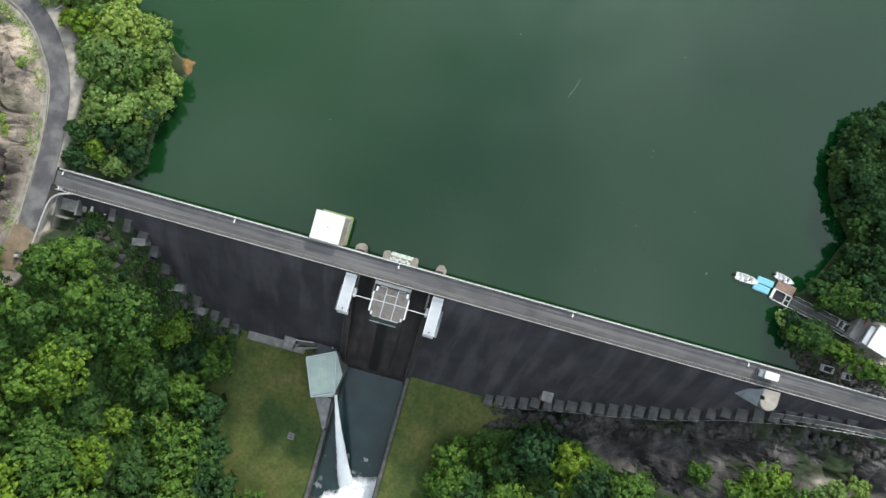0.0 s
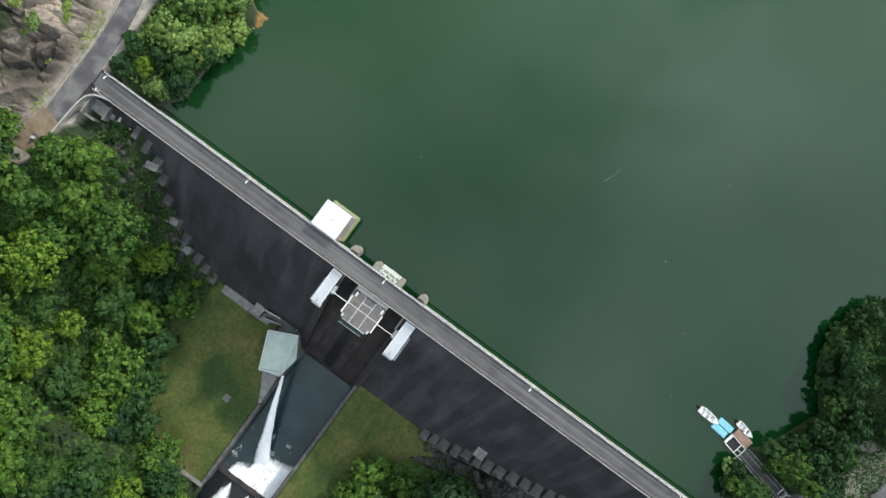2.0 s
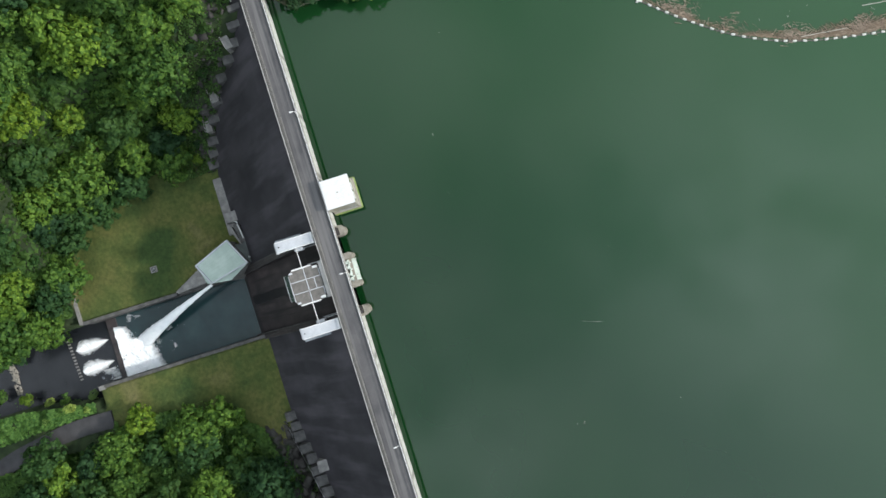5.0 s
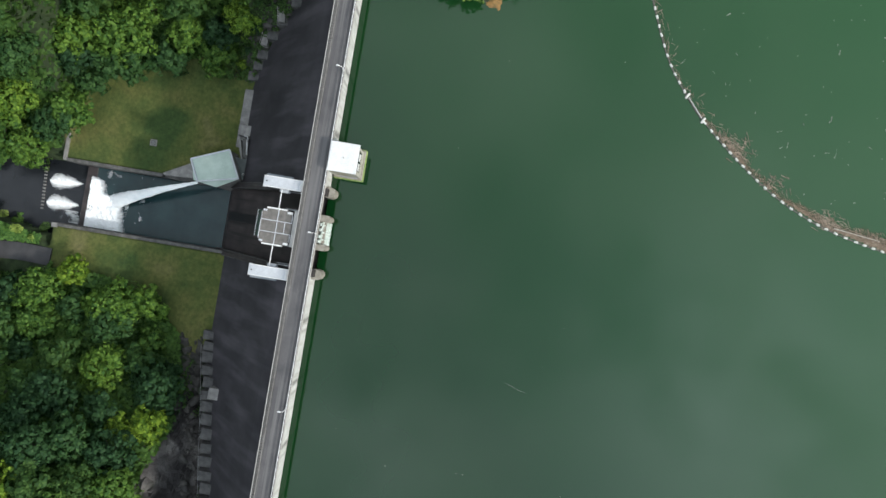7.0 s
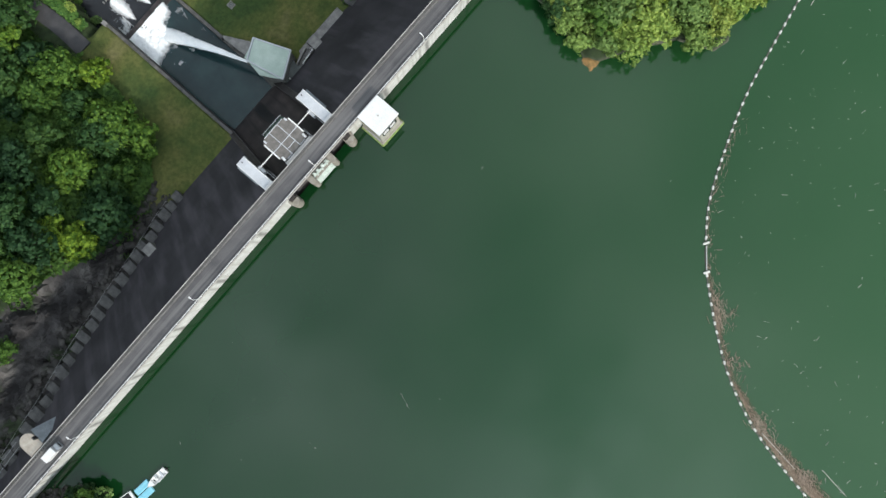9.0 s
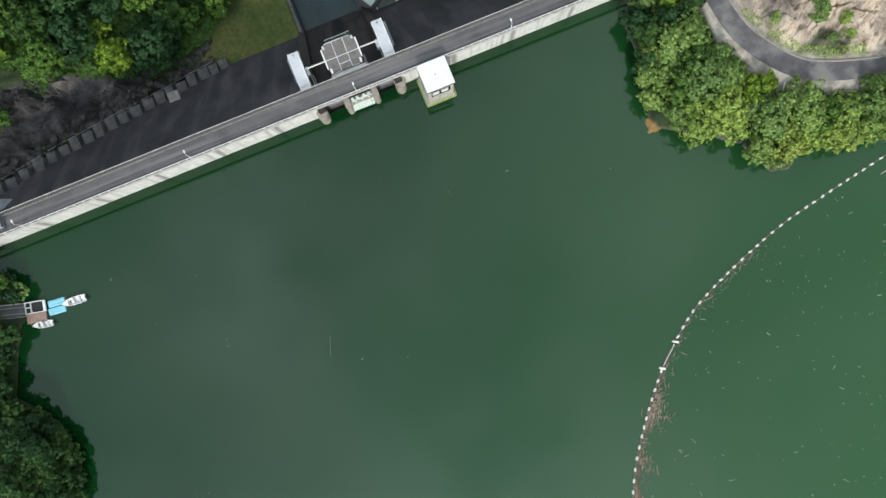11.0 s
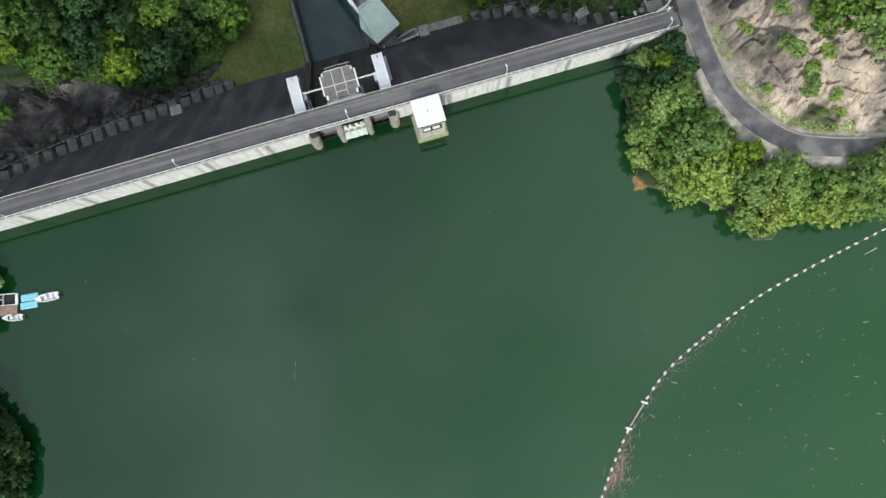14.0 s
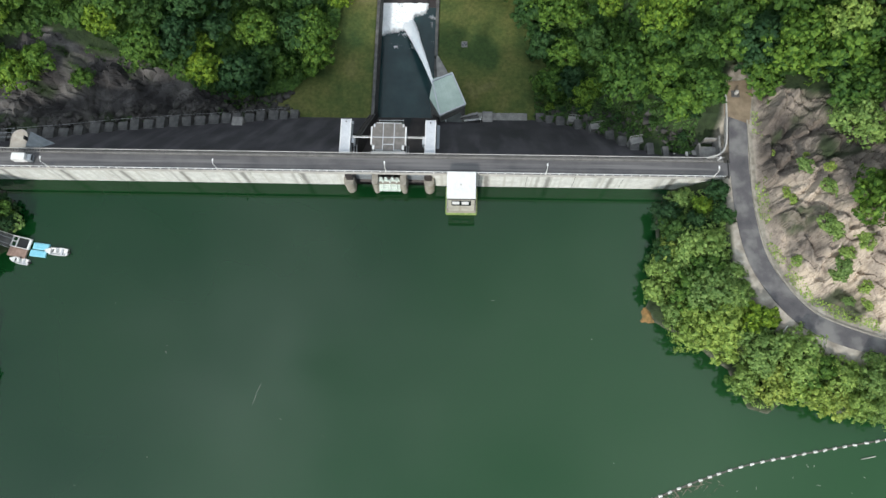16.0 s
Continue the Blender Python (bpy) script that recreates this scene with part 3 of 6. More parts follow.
gx = far_axis(np.concatenate([np.arange(-130, -118, 0.7), np.arange(-118, -87, 0.32), np.arange(-87, 114, 0.8)]), 0.8)
gy = far_axis(np.concatenate([np.arange(-110, -36, 0.8), np.arange(-36, 45, 0.36), np.arange(45, 66, 0.8)]), 0.8)
GX, GY = np.meshgrid(gx, gy)
GH, g_l, g_r, g_g = ground(GX, GY)
nx, ny = len(gx), len(gy)
idx = np.arange(nx * ny).reshape(ny, nx)
quads = np.stack([idx[:-1, :-1], idx[:-1, 1:], idx[1:, 1:], idx[1:, :-1]], -1).reshape(-1, 4)
me = grid_mesh("ground", np.stack([GX, GY, GH], -1).reshape(-1, 3), quads)
ca = me.color_attributes.new("zone", "FLOAT_COLOR", "POINT")
ca.data.foreach_set("color", np.stack([g_l, g_r, g_g, np.ones_like(g_l)], -1).astype(np.float32).ravel())
me.polygons.foreach_set("use_smooth", (g_r[:-1, :-1] < 0.4).ravel())
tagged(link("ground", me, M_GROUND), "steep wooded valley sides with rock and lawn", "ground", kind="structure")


def height_at(x, y):
    return float(ground(np.array([x]), np.array([y]))[0][0])


# ---- water ----
bm = bmesh.new()
vs = [bm.verts.new(v) for v in ((-2600, -4.3, WATER), (2600, -4.3, WATER), (2600, 2600, WATER), (-2600, 2600, WATER))]
bm.faces.new(vs)
tagged(part("water", bm, M_WATER), "still green reservoir water behind the dam", "water", kind="structure")
bm = bmesh.new()
box(bm, -16.6, 0.3, -74, -35, -33, POOL)
tagged(part("pool_water", bm, M_POOL), "dark teal water in the stilling basin", "water", kind="structure")
bm = bmesh.new()
vs = [bm.verts.new(v) for v in ((-17, -76, -32.4), (0.6, -76, -32.4), (9, -81, -32.4), (12, -120, -32.6), (40, -300, -33), (10, -300, -33), (-14, -120, -32.6), (-17, -82, -32.4))]
bm.faces.new(vs[::-1])
tagged(part("river_water", bm, M_RIVER), "dark shallow river below the weir", "water", kind="structure")


# ---- the dam ----
FACE = 0.74                                            # metres out for each metre down
def face_y(z):
    return -8.3 - FACE * (9.0 - z)


X0, X1, SP0, SP1 = -83.5, 112.0, -17.4, 0.6            # dam ends and spillway sides
dam = thing("dam", "concrete gravity dam with dark stained downstream face", "dam", kind="structure")
# monoliths between vertical joints, each a block of its own
def monoliths(a, b, n):
    step = (b - a) / n
    for i in range(n):
        bm = profile_x([(-4.30, 8.45), (-4.30, -30), (face_y(-36), -36), (face_y(4.5), 4.5), (-8.50, 8.0), (-8.1, 8.45)], a + i * step + 0.008, a + (i + 1) * step - 0.008)
        part("dam_block", bm, M_FACE, dam)
        bm = profile_x([(-4.22, 8.4), (-4.22, -6), (-4.296, -6), (-4.296, 8.4)], a + i * step + 0.05, a + (i + 1) * step - 0.05)
        part("upstream_panel", bm, M_UPFACE, dam, "pale upstream concrete with dark runs")


monoliths(X0, SP0 - 0.8, 6)
monoliths(SP1 + 0.8, X1, 10)
# spillway: sill and chute, deeper than the face
bm = profile_x([(-4.6, -1.0), (-6.5, 0.5), (-9.5, -0.2), (-14, -4.5), (face_y(-27) - 0.2, -28.2), (-36.6, -31.2), (-37.2, -33.5), (-4.6, -33.5)], SP0 + 0.6, SP1 - 0.6)
part("spillway_chute", bm, M_CHUTE, dam, "dark wet spillway chute")
part("wet_streak", profile_x([(-14.02, -4.45), (face_y(-27) - 0.22, -28.15), (face_y(-27) - 0.10, -28.25), (-13.9, -4.55)], -10.3, -7.9), stained("wet black concrete", (0.009, 0.008, 0.009), (0.017, 0.015, 0.016), 0.4, 0.35), dam, "dark wet streak down the chute")
for xc in (SP0, SP1):
    bm = profile_x([(-3.4, 8.1), (-3.4, -8), (-5, -33), (-37, -33.5), (-37, -27.5), (face_y(-24) - 1.3, -24.5), (face_y(2) - 1.3, 2.0), (-13.5, 3.4), (-9.0, 3.8), (-8.6, 8.1)], xc - 0.8, xc + 0.8)
    part("training_wall", bm, M_CHUTE, dam)
    for off, wd in ((-0.82, 0.16), (-0.1, 0.10), (0.66, 0.16)):        # coping ribs with a dark channel between
        bm = profile_x([(face_y(-24) - 1.2, -24.3), (face_y(2) - 1.2, 2.1), (face_y(2) - 1.5, 2.1), (face_y(-24) - 1.5, -24.3)], xc + off, xc + off + wd)
        part("coping_rib", bm, M_TOE, dam)



def nose(x, half, y0, y1, z0, z1):
    pts = [(x - half, y0)] + [(x + half * math.cos(a), y1 - half + half * math.sin(a)) for a in np.linspace(math.pi, 0, 11)] + [(x + half, y0)]
    return prism(pts[::-1], z0, z1)


for x, w, y in ((-17.6, 1.15, -2.1), (0.9, 1.15, -2.1)):
    part("pier", nose(x, w, -4.2, y, -8, 5.4), M_PIER, dam, "rounded beige concrete pier nose")
for x in (-11.7, -5.2):
    part("pier", nose(x, 0.7, -5.5, -2.1, -8, 6.2), M_PIER, dam, "rounded beige concrete pier nose")
part("centre_pier", bx(-11.7, -4.6, -16.0, -6, -33, 4.8, bev=0.2), M_CHUTE, dam)
# crest slab with its road, kerbs and rails
part("crest_slab", bx(X0, X1, -8.55, -3.85, 8.2, 8.8, bev=0.05), M_CONC, dam)
part("crest_road", bx(X0 - 2, X1, -7.55, -4.45, 8.72, 8.9, bev=0.02), M_ASPHALT, dam, "worn grey asphalt crest road")
part("kerb", bx(X0, X1, -8.45, -7.62, 8.78, 9.02, bev=0.04), M_BALUSTER, dam)
part("upstream_parapet", bx(X0, X1, -4.16, -3.86, 8.78, 9.35, bev=0.05), M_ASPHALT, dam, "weathered concrete upstream parapet")
part("parapet_face", bx(X0 + 0.1, X1 - 0.1, -3.86, -3.80, 8.15, 9.30, bev=0.02), M_PARAPET, dam, "pale outer face of the parapet")
part("upstream_rail", bx(X0, X1, -4.04, -3.90, 9.88, 9.98, bev=0.03), M_RAIL, dam, "white top rail")
part("downstream_rail", bx(X0, X1, -8.50, -8.34, 9.55, 9.68, bev=0.03), M_PARAPET, dam, "pale top rail")
part("inner_rail", bx(X0, X1, -7.74, -7.62, 9.42, 9.54, bev=0.02), M_CONC, dam)
post = bx(-0.09, 0.09, -0.09, 0.09, 0, 1.0, bev=0.02)
pm = bpy.data.meshes.new("rail_post")
post.to_mesh(pm), post.free()
pm.materials.append(M_RAIL)
for i in range(98):
    ob = new("rail_post", pm)
    ob.parent, ob.location = dam, (X0 + 0.7 + i * 2.0, -3.97, 8.9)
post = bx(-0.11, 0.11, -0.24, 0.24, 0, 0.40, bev=0.03)
pm2 = bpy.data.meshes.new("baluster")
post.to_mesh(pm2), post.free()
pm2.materials.append(M_BALUSTER)
for i in range(300):
    ob = new("baluster", pm2)
    ob.parent, ob.location = dam, (X0 + 0.4 + i * 0.65, -8.06, 9.0)


# toe blocks that step up the abutments
rt = random.Random(3)


def toe_block(x, z, w, d, h, m=M_TOE):
    y = face_y(z)
    bm = bx(-w / 2, w / 2, -d, 1.6, -6, h, bev=0.08)
    ob = part("toe_block", bm, m)
    ob.matrix_basis = pose(x, y, z + 0.35, 0, rt.uniform(-3, 3), rt.uniform(-5, 5))
    return tagged(ob, "weathered concrete toe block against the dam face", "concrete block", group="toe blocks")


tz = lambda x: float(np.interp(x, [-71, -68, -64, -63.4, -59.5, -56, -50.6, -45.5, 22, 28.5, 34.5, 43, 51, 57, 63, 68, 74, 81, 87, 96, 106], [6, 3.5, 0, -6, -11.7, -17, -22, -24.6, -24.5, -22.8, -20.0, -16.8, -14.2, -11.8, -9.6, -6.8, -3.0, -0.4, 2.2, 4.2, 5.5]))
x = 22.6
while x < 101:
    w = rt.uniform(2.6, 3.2)
    toe_block(x, tz(x), w - 0.35, rt.uniform(1.6, 2.3), rt.uniform(0.5, 1.1))
    x += w
toe_block(35.6, -17.0, 2.9, 1.0, 1.8, M_CONC)
tw = thing("toe_handrail", "thin steel handrail along the toe blocks", "handrail", (0, 0, 0))
prev = None
for i in range(40):
    x = 25.0 + i * 2.0
    q = Vector((x, face_y(tz(x)) - 1.9, tz(x) + 1.2))
    part("post", rod(tuple(q), (q.x, q.y, q.z + 1.0), 0.04, 5), M_GALV, tw)
    if prev is not None:
        part("rail", rod((prev.x, prev.y, prev.z + 1.0), (q.x, q.y, q.z + 1.0), 0.035, 5), M_GALV, tw)
    prev = q
for x, w in ((-46.5, 2.3), (-49.0, 2.2), (-51.6, 2.3), (-56, 2.6), (-58.6, 2.2), (-62.4, 2.8), (-63.8, 2.3), (-65.6, 2.2), (-68.5, 1.6), (-71.5, 1.4)):
    toe_block(x, tz(x), w, rt.uniform(1.4, 2.2), rt.uniform(0.6, 1.3))
for x, w, tn in ((-59.8, 1.9, 8), (-54.8, 1.5, -4), (-66.0, 1.5, 12)):
    pf = thing("toe_platform", "small concrete platform with a steel railing at the toe", "platform", (x, face_y(tz(x)) - 1.6, tz(x) + 1.2), group="toe platforms", turn=tn)
    part("slab", bx(-w, w, -0.8, 0.8, -3.0, 0.2, bev=0.04), M_CONC, pf)
    part("rail", bx(-w, w, -0.8, -0.72, 1.1, 1.2, bev=0.02), M_PARAPET, pf)
    for q in (-w, -w / 3, w / 3, w - 0.08):
        part("post", bx(q, q + 0.08, -0.8, -0.72, 0.2, 1.1, bev=0.01), M_GALV, pf)
tagged(part("toe_footing", bx(-43, -27.5, -35.2, -31, -27, -24.3, bev=0.1), M_CONC), "pale concrete footing along the dam toe", "footing", kind="structure")
tagged(part("toe_footing", bx(-33.2, -30.4, -34.5, -29, -27, -22.0, bev=0.1), M_CONC), "small concrete block on the footing", "footing", kind="structure")


# ---- gate house, hoist houses ----
def hoist_house(x0, x1, y0, y1, z, outer):
    h = thing("hoist_house", "long pale grey steel hoist housing beside the crest", "hoist house", ((x0 + x1) / 2, (y0 + y1) / 2, z - 4), group="hoist houses")
    w, l = (x1 - x0) / 2, (y1 - y0) / 2
    part("body", bx(-w + 0.15, w - 0.15, -l + 0.15, l - 0.15, 0, 3.7, bev=0.05), M_PALESTEEL, h)
    r = part("roof", bx(-w, w, -l, l, 3.7, 3.95, bev=0.04), M_PALESTEEL, h, "pale ribbed sheet roof")
    part("roof_edge", bx(-w, -w + 0.18, -l, l, 3.95, 4.08, bev=0.02), M_WHITE, r)
    part("roof_edge", bx(w - 0.18, w, -l, l, 3.95, 4.08, bev=0.02), M_WHITE, r)
    part("roof_edge", bx(-w, w, l - 0.5, l, 3.96, 4.12, bev=0.02), M_WHITE, r)
    for i in range(9):
        y = -l + 0.6 + i * (2 * l - 1.4) / 8
        part("rib", bx(-w + 0.2, w - 0.2, y - 0.04, y + 0.04, 3.95, 4.0, bev=0.01), M_PALESTEEL, r)
    s = 1 if outer > 0 else -1
    a, b = sorted((s * w, s * (w + 0.75)))
    part("platform", bx(a, b, -l - 0.6, l - 1.2, -0.4, 0.0, bev=0.03), M_BLUEGREY, h, "blue grey service platform")
    a, b = sorted((-s * w, -s * (w + 0.7)))
    part("motor_box", bx(a, b, -0.8, 1.2, 0.8, 2.6, bev=0.08), M_PALESTEEL, h)
    part("end_platform", bx(-w, w, -l - 0.9, -l, 0.6, 0.9, bev=0.03), M_GALV, h)
    part("vent", rod((0, -l + 0.7, 3.9), (0, -l + 0.7, 4.3), 0.14), M_DARK, h)
    for sx in (-1, 1):
        part("support_leg", bx(sx * (w - 0.5) - 0.25, sx * (w - 0.5) + 0.25, -l + 0.5, -l + 1.0, -12, 0, bev=0.04), M_DARKCONC, h)
    part("support_wall", bx(-w + 0.2, w - 0.2, -l + 1.8, l + 0.4, -12, 0, bev=0.05), M_DARKCONC, h)
    return h


hoist_house(-18.95, -16.5, -17.4, -8.9, 8.0, -1)
hoist_house(0.65, 3.1, -17.5, -8.9, 8.0, 1)

gh = thing("gate_house", "concrete gate house with panelled brown grey roof", "gate house", (-8.1, -13.3, 4.9))
part("body", bx(-3.3, 3.3, -2.9, 3.3, 0, 2.6, bev=0.05), M_DARKCONC, gh)
c = 0.9
oct_ = [(-3.8 + c, -3.4), (3.8 - c, -3.4), (3.8, -3.4 + c), (3.8, 3.5 - c), (3.8 - c, 3.5), (-3.8 + c, 3.5), (-3.8, 3.5 - c), (-3.8, -3.4 + c)]
rf = part("roof", prism(oct_, 2.6, 2.9), M_HOUSEROOF, gh)
for a in ((-1.35, -1.2, -3.4, 3.5), (1.2, 1.35, -3.4, 3.5), (-3.8, 3.8, 0.15, 0.32), (-1.3, 1.3, 1.9, 2.04), (-3.8 + c, -1.3, -3.4, -3.25), (-3.8 + c, 3.8 - c, -3.42, -3.28), (-3.8 + c, -1.3, 3.36, 3.5), (1.3, 3.8 - c, 3.36, 3.5)):
    part("roof_beam", bx(*a, 2.9, 3.02, bev=0.01), M_PALESTEEL, rf, "pale grey beam")
for s in (-1, 1):
    part("side_trim", bx(s * 3.95 - 0.16, s * 3.95 + 0.16, -2.4, 2.0, 2.2, 3.1, bev=0.04), M_RAIL, gh, "white side trim")
    part("corner_trim", bx(s * 3.4 - 0.25, s * 3.4 + 0.25, 2.2, 3.3, 2.5, 3.05, bev=0.05), M_RAIL, gh)
    part("corner_trim", bx(s * 3.35 - 0.2, s * 3.35 + 0.2, -3.1, -2.3, 2.5, 3.05, bev=0.05), M_PALESTEEL, gh)
part("front_balcony", bx(-3.3, 2.6, -4.6, -3.3, 0.6, 0.8, bev=0.03), M_DKGREEN, gh, "dark green balcony grating")
part("hatch", bx(-1.4, 0.6, -4.5, -3.5, 0.8, 1.2, bev=0.05), M_DKGREEN, gh, "dark green machine cover")
for px in np.linspace(-3.2, 2.5, 8):
    part("balcony_post", rod((px, -4.55, 0.8), (px, -4.55, 1.8), 0.04, 6), M_RAIL, gh)
part("balcony_rail", bx(-3.3, 2.6, -4.6, -4.5, 1.75, 1.85, bev=0.02), M_RAIL, gh)
part("rear_step", bx(-4.1, 3.9, 3.7, 4.5, 2.7, 3.2, bev=0.05), M_PARAPET, gh)
for xa, xb in ((-16.5, -11.9), (-4.2, 0.7)):
    fb = thing("service_walkway", "narrow white pipe bridge between gate houses", "walkway", ((xa + xb) / 2, -13.4, 6.8), group="service walkways")
    L = (xb - xa) / 2
    part("beam", bx(-L, L, -0.09, 0.09, 0, 0.2, bev=0.03), M_RAIL, fb)
    part("handrail", rod((-L, 0.13, 1.0), (L, 0.13, 1.0), 0.035, 6), M_RAIL, fb)
for xa, xb in ((-16.6, -12.3), (-4.6, -0.1)):
    g = thing("spillway_gate", "dark steel radial gate between piers", "gate", ((xa + xb) / 2, -9, 0), group="spillway gates")
    w = (xb - xa) / 2
    bm = profile_x([(3.2, 6.2), (3.6, 3.0), (3.4, 0.2), (3.1, 0.2), (3.3, 3.0), (2.9, 6.2)], -w, w)
    part("skin", bm, M_BLUEGREY, g)
    for sx in (-1, 1):
        part("arm", rod((sx * (w - 0.25), 3.2, 3.0), (sx * (w - 0.25), -3.5, 4.5), 0.14, 6), M_GALV, g)
        part("guide_bar", bx(sx * w - 0.06, sx * w + 0.06, -2.6, 0.3, 6.6, 6.9, bev=0.01), M_GALV, g)

# stop log rack at the middle pier
sr = thing("stoplog_rack", "pale mint painted steel rack at the middle pier", "steel rack", (-8.4, -3.55, 0.2))
part("deck", bx(-2.9, 2.9, -0.9, 0.7, 4.2, 4.5, bev=0.05), M_PIER, sr)
for i in range(5):
    part("beam", bx(-2.5, 2.5, -0.05 + i * 0.32, 0.12 + i * 0.32, 4.4 - i * 0.75, 4.75 - i * 0.75, bev=0.03), M_MINTGATE, sr)
for sx, top, low, rad in ((-2.4, 5.0, 1.2, 0.10), (-1.75, 5.2, 2.4, 0.17), (-1.3, 4.8, 1.2, 0.07), (-0.2, 5.3, 1.9, 0.20), (0.45, 4.9, 1.2, 0.08), (1.4, 5.1, 2.8, 0.16), (2.35, 5.0, 1.2, 0.10)):
    part("upright", rod((sx, 0.0, top), (sx + 0.15, 1.4, low), rad, 6), M_MINTGATE, sr)
part("sloping_panel", profile_x([(-0.15, 4.9), (1.25, 1.4), (1.1, 1.3), (-0.3, 4.8)], -2.45, 2.45), M_MINTGATE, sr)
for sx in (-2.7, 2.7):
    part("side_post", bx(sx - 0.2, sx + 0.2, -0.7, 1.1, 1.0, 5.4, bev=0.05), M_PIER, sr)
for i, sx in enumerate((-1.9, -0.7, 0.8, 1.9)):
    part("winch", bx(sx - 0.35, sx + 0.35, -0.7, -0.2, 4.5, 5.1 + 0.1 * i, bev=0.08), M_MINTGATE, sr)

# intake tower
it = thing("intake_tower", "square concrete intake tower with white flat roof", "intake tower", (-25.1, -0.6, 0.16))
part("shaft", bx(-3.0, 3.0, -3.3, 2.85, -10, 9.6, bev=0.1), M_CREAM, it)
part("base_collar", bx(-3.7, 3.7, -3.2, 3.55, -4, 0.8, bev=0.25), M_ALGAE, it, "algae green waterline collar")
part("collar_rim", bx(-3.45, 3.45, -3.2, 3.3, 0.75, 1.15, bev=0.15), M_PIER, it)
part("roof", bx(-3.2, 3.2, -3.15, 3.1, 10.3, 10.75, bev=0.05), M_WHITE, it, "bright white flat roof")
part("roof_gap", bx(-3.05, 3.05, -3.1, 3.0, 9.3, 10.3, bev=0.03), M_DARK, it)
part("roof_hatch", rod((0.1, 0, 10.7), (0.1, 0, 10.95), 0.16), M_PIER, it)
part("window", bx(-2.2, 2.2, 2.8, 2.9, 5.0, 8.4, bev=0.03), M_GLASS, it, "dark window opening")
for sx in (-0.9, 1.2):
    part("window_pane", bx(sx - 0.8, sx + 0.8, 2.86, 2.97, 6.0, 7.8, bev=0.02), M_WHITE, it)
part("side_ladder", bx(3.0, 3.25, -1.8, 2.2, 1.0, 1.3, bev=0.03), M_GALV, it)


# ---- lamps on the parapet ----
def street_lamp(x, y, z, h, lean, turn=0):
    s = thing("street_lamp", "slim white street lamp on the crest parapet", "street lamp", (x, y, z), group="crest lamps", turn=turn)
    part("pole", rod((0, 0, 0), (0, 0, h), 0.10, 8, 0.07), M_RAIL, s)
    part("arm", rod((0, 0, h - 0.05), (0, lean, h + 0.3), 0.06, 6), M_RAIL, s)
    part("lamp_head", bx(-0.16, 0.16, lean - 0.55, lean + 0.1, h + 0.24, h + 0.40, bev=0.05), M_WHITE, s)
    part("base_plate", bx(-0.22, 0.22, -0.22, 0.22, 0, 0.5, bev=0.03), M_PARAPET, s)
    return s


for x in (-80.8, -43.8, -8.1, 30.0, 68.8):
    street_lamp(x, -3.95, 9.3, 3.7, -0.5)
street_lamp(-82.3, -8.1, 8.98, 1.3, 0.3)


# ---- truck on the crest ----
tr = thing("light_truck", "small truck with a white cargo box on the crest road", "truck", (74.8, -5.8, 8.9))
part("chassis", bx(-2.1, 2.1, -0.62, 0.62, 0.35, 0.55, bev=0.03), M_TYRE, tr)
part("cargo_box", bx(-0.95, 2.15, -0.82, 0.82, 0.6, 2.35, bev=0.05), M_WHITE, tr, "white cargo box")
cab = part("cab", bx(-2.15, -1.05, -0.78, 0.78, 0.4, 1.85, bev=0.14), M_BLUEGREY, tr, "blue grey cab")
part("windscreen", bx(-2.17, -1.95, -0.66, 0.66, 1.15, 1.7, bev=0.05), M_GLASS, cab)
for sx in (-1.5, 1.3):
    for sy in (-0.7, 0.7):
        part("wheel", rod((sx, sy - 0.1, 0.33), (sx, sy + 0.1, 0.33), 0.33, 14), M_TYRE, tr)

# ---- viewing tower on the downstream side ----
vt = thing("valve_tower", "rounded beige concrete balcony tower on the dam face", "tower", (77.5, -8.9, -6.5))
pts = [(-2.0, 0)] + [(2.0 * math.cos(a), -2.6 + 2.0 * math.sin(a)) for a in np.linspace(math.pi, 2 * math.pi, 13)] + [(2.0, 0)]
part("shaft", prism(pts, 0, 15.2), M_CONC, vt)
pts2 = [(x * 0.95, y * 0.97) for x, y in pts]
part("floor", prism(pts2, 15.2, 15.35), M_BEIGE, vt, "beige balcony floor")
bm = bmesh.new()
tri_ = [(-2.05, -0.2, 15.6), (-2.05, -4.2, 14.8), (-7.2, -2.6, 8.5), (-2.05, -0.2, 5), (-2.05, -4.2, 5), (-7.2, -2.6, 5)]
v = [bm.verts.new(q) for q in tri_]
for f in ((0, 1, 2), (5, 4, 3), (0, 3, 4, 1), (1, 4, 5, 2), (2, 5, 3, 0)):
    bm.faces.new([v[i] for i in f])
part("stair_roof", bm, M_BLUEGREY, vt, "blue grey sloping stair roof")
part("door", bx(-2.1, -1.8, -2.4, -1.6, 15.2, 16.6, bev=0.03), M_DARK, vt)

# ---- valve house and stilling basin ----
vh = thing("valve_house", "valve house with a mint green roof at the basin", "valve house", (0, 0, LAWN))
roof_pts = [(-25.7, -34.3), (-21.8, -43.7), (-16.4, -41.1), (-18.8, -30.9)]
skirt = [(-25.7, -34.3), (-21.8, -43.7), (-16.6, -42.4), (-15.7, -36.4), (-18.8, -30.9)]
inner = [(x + (-20.7 - x) * 0.06, y + (-37.5 - y) * 0.06) for x, y in roof_pts]
part("body", prism([(x + (-20.4 - x) * 0.03, y + (-38.2 - y) * 0.03) for x, y in skirt], -8, 6.6), M_CONC, vh)
part("skirt_roof", prism(skirt, 6.6, 6.9), M_MINT, vh)
part("roof_slab", prism(roof_pts, 6.9, 7.55), M_BLUEGREY, vh)
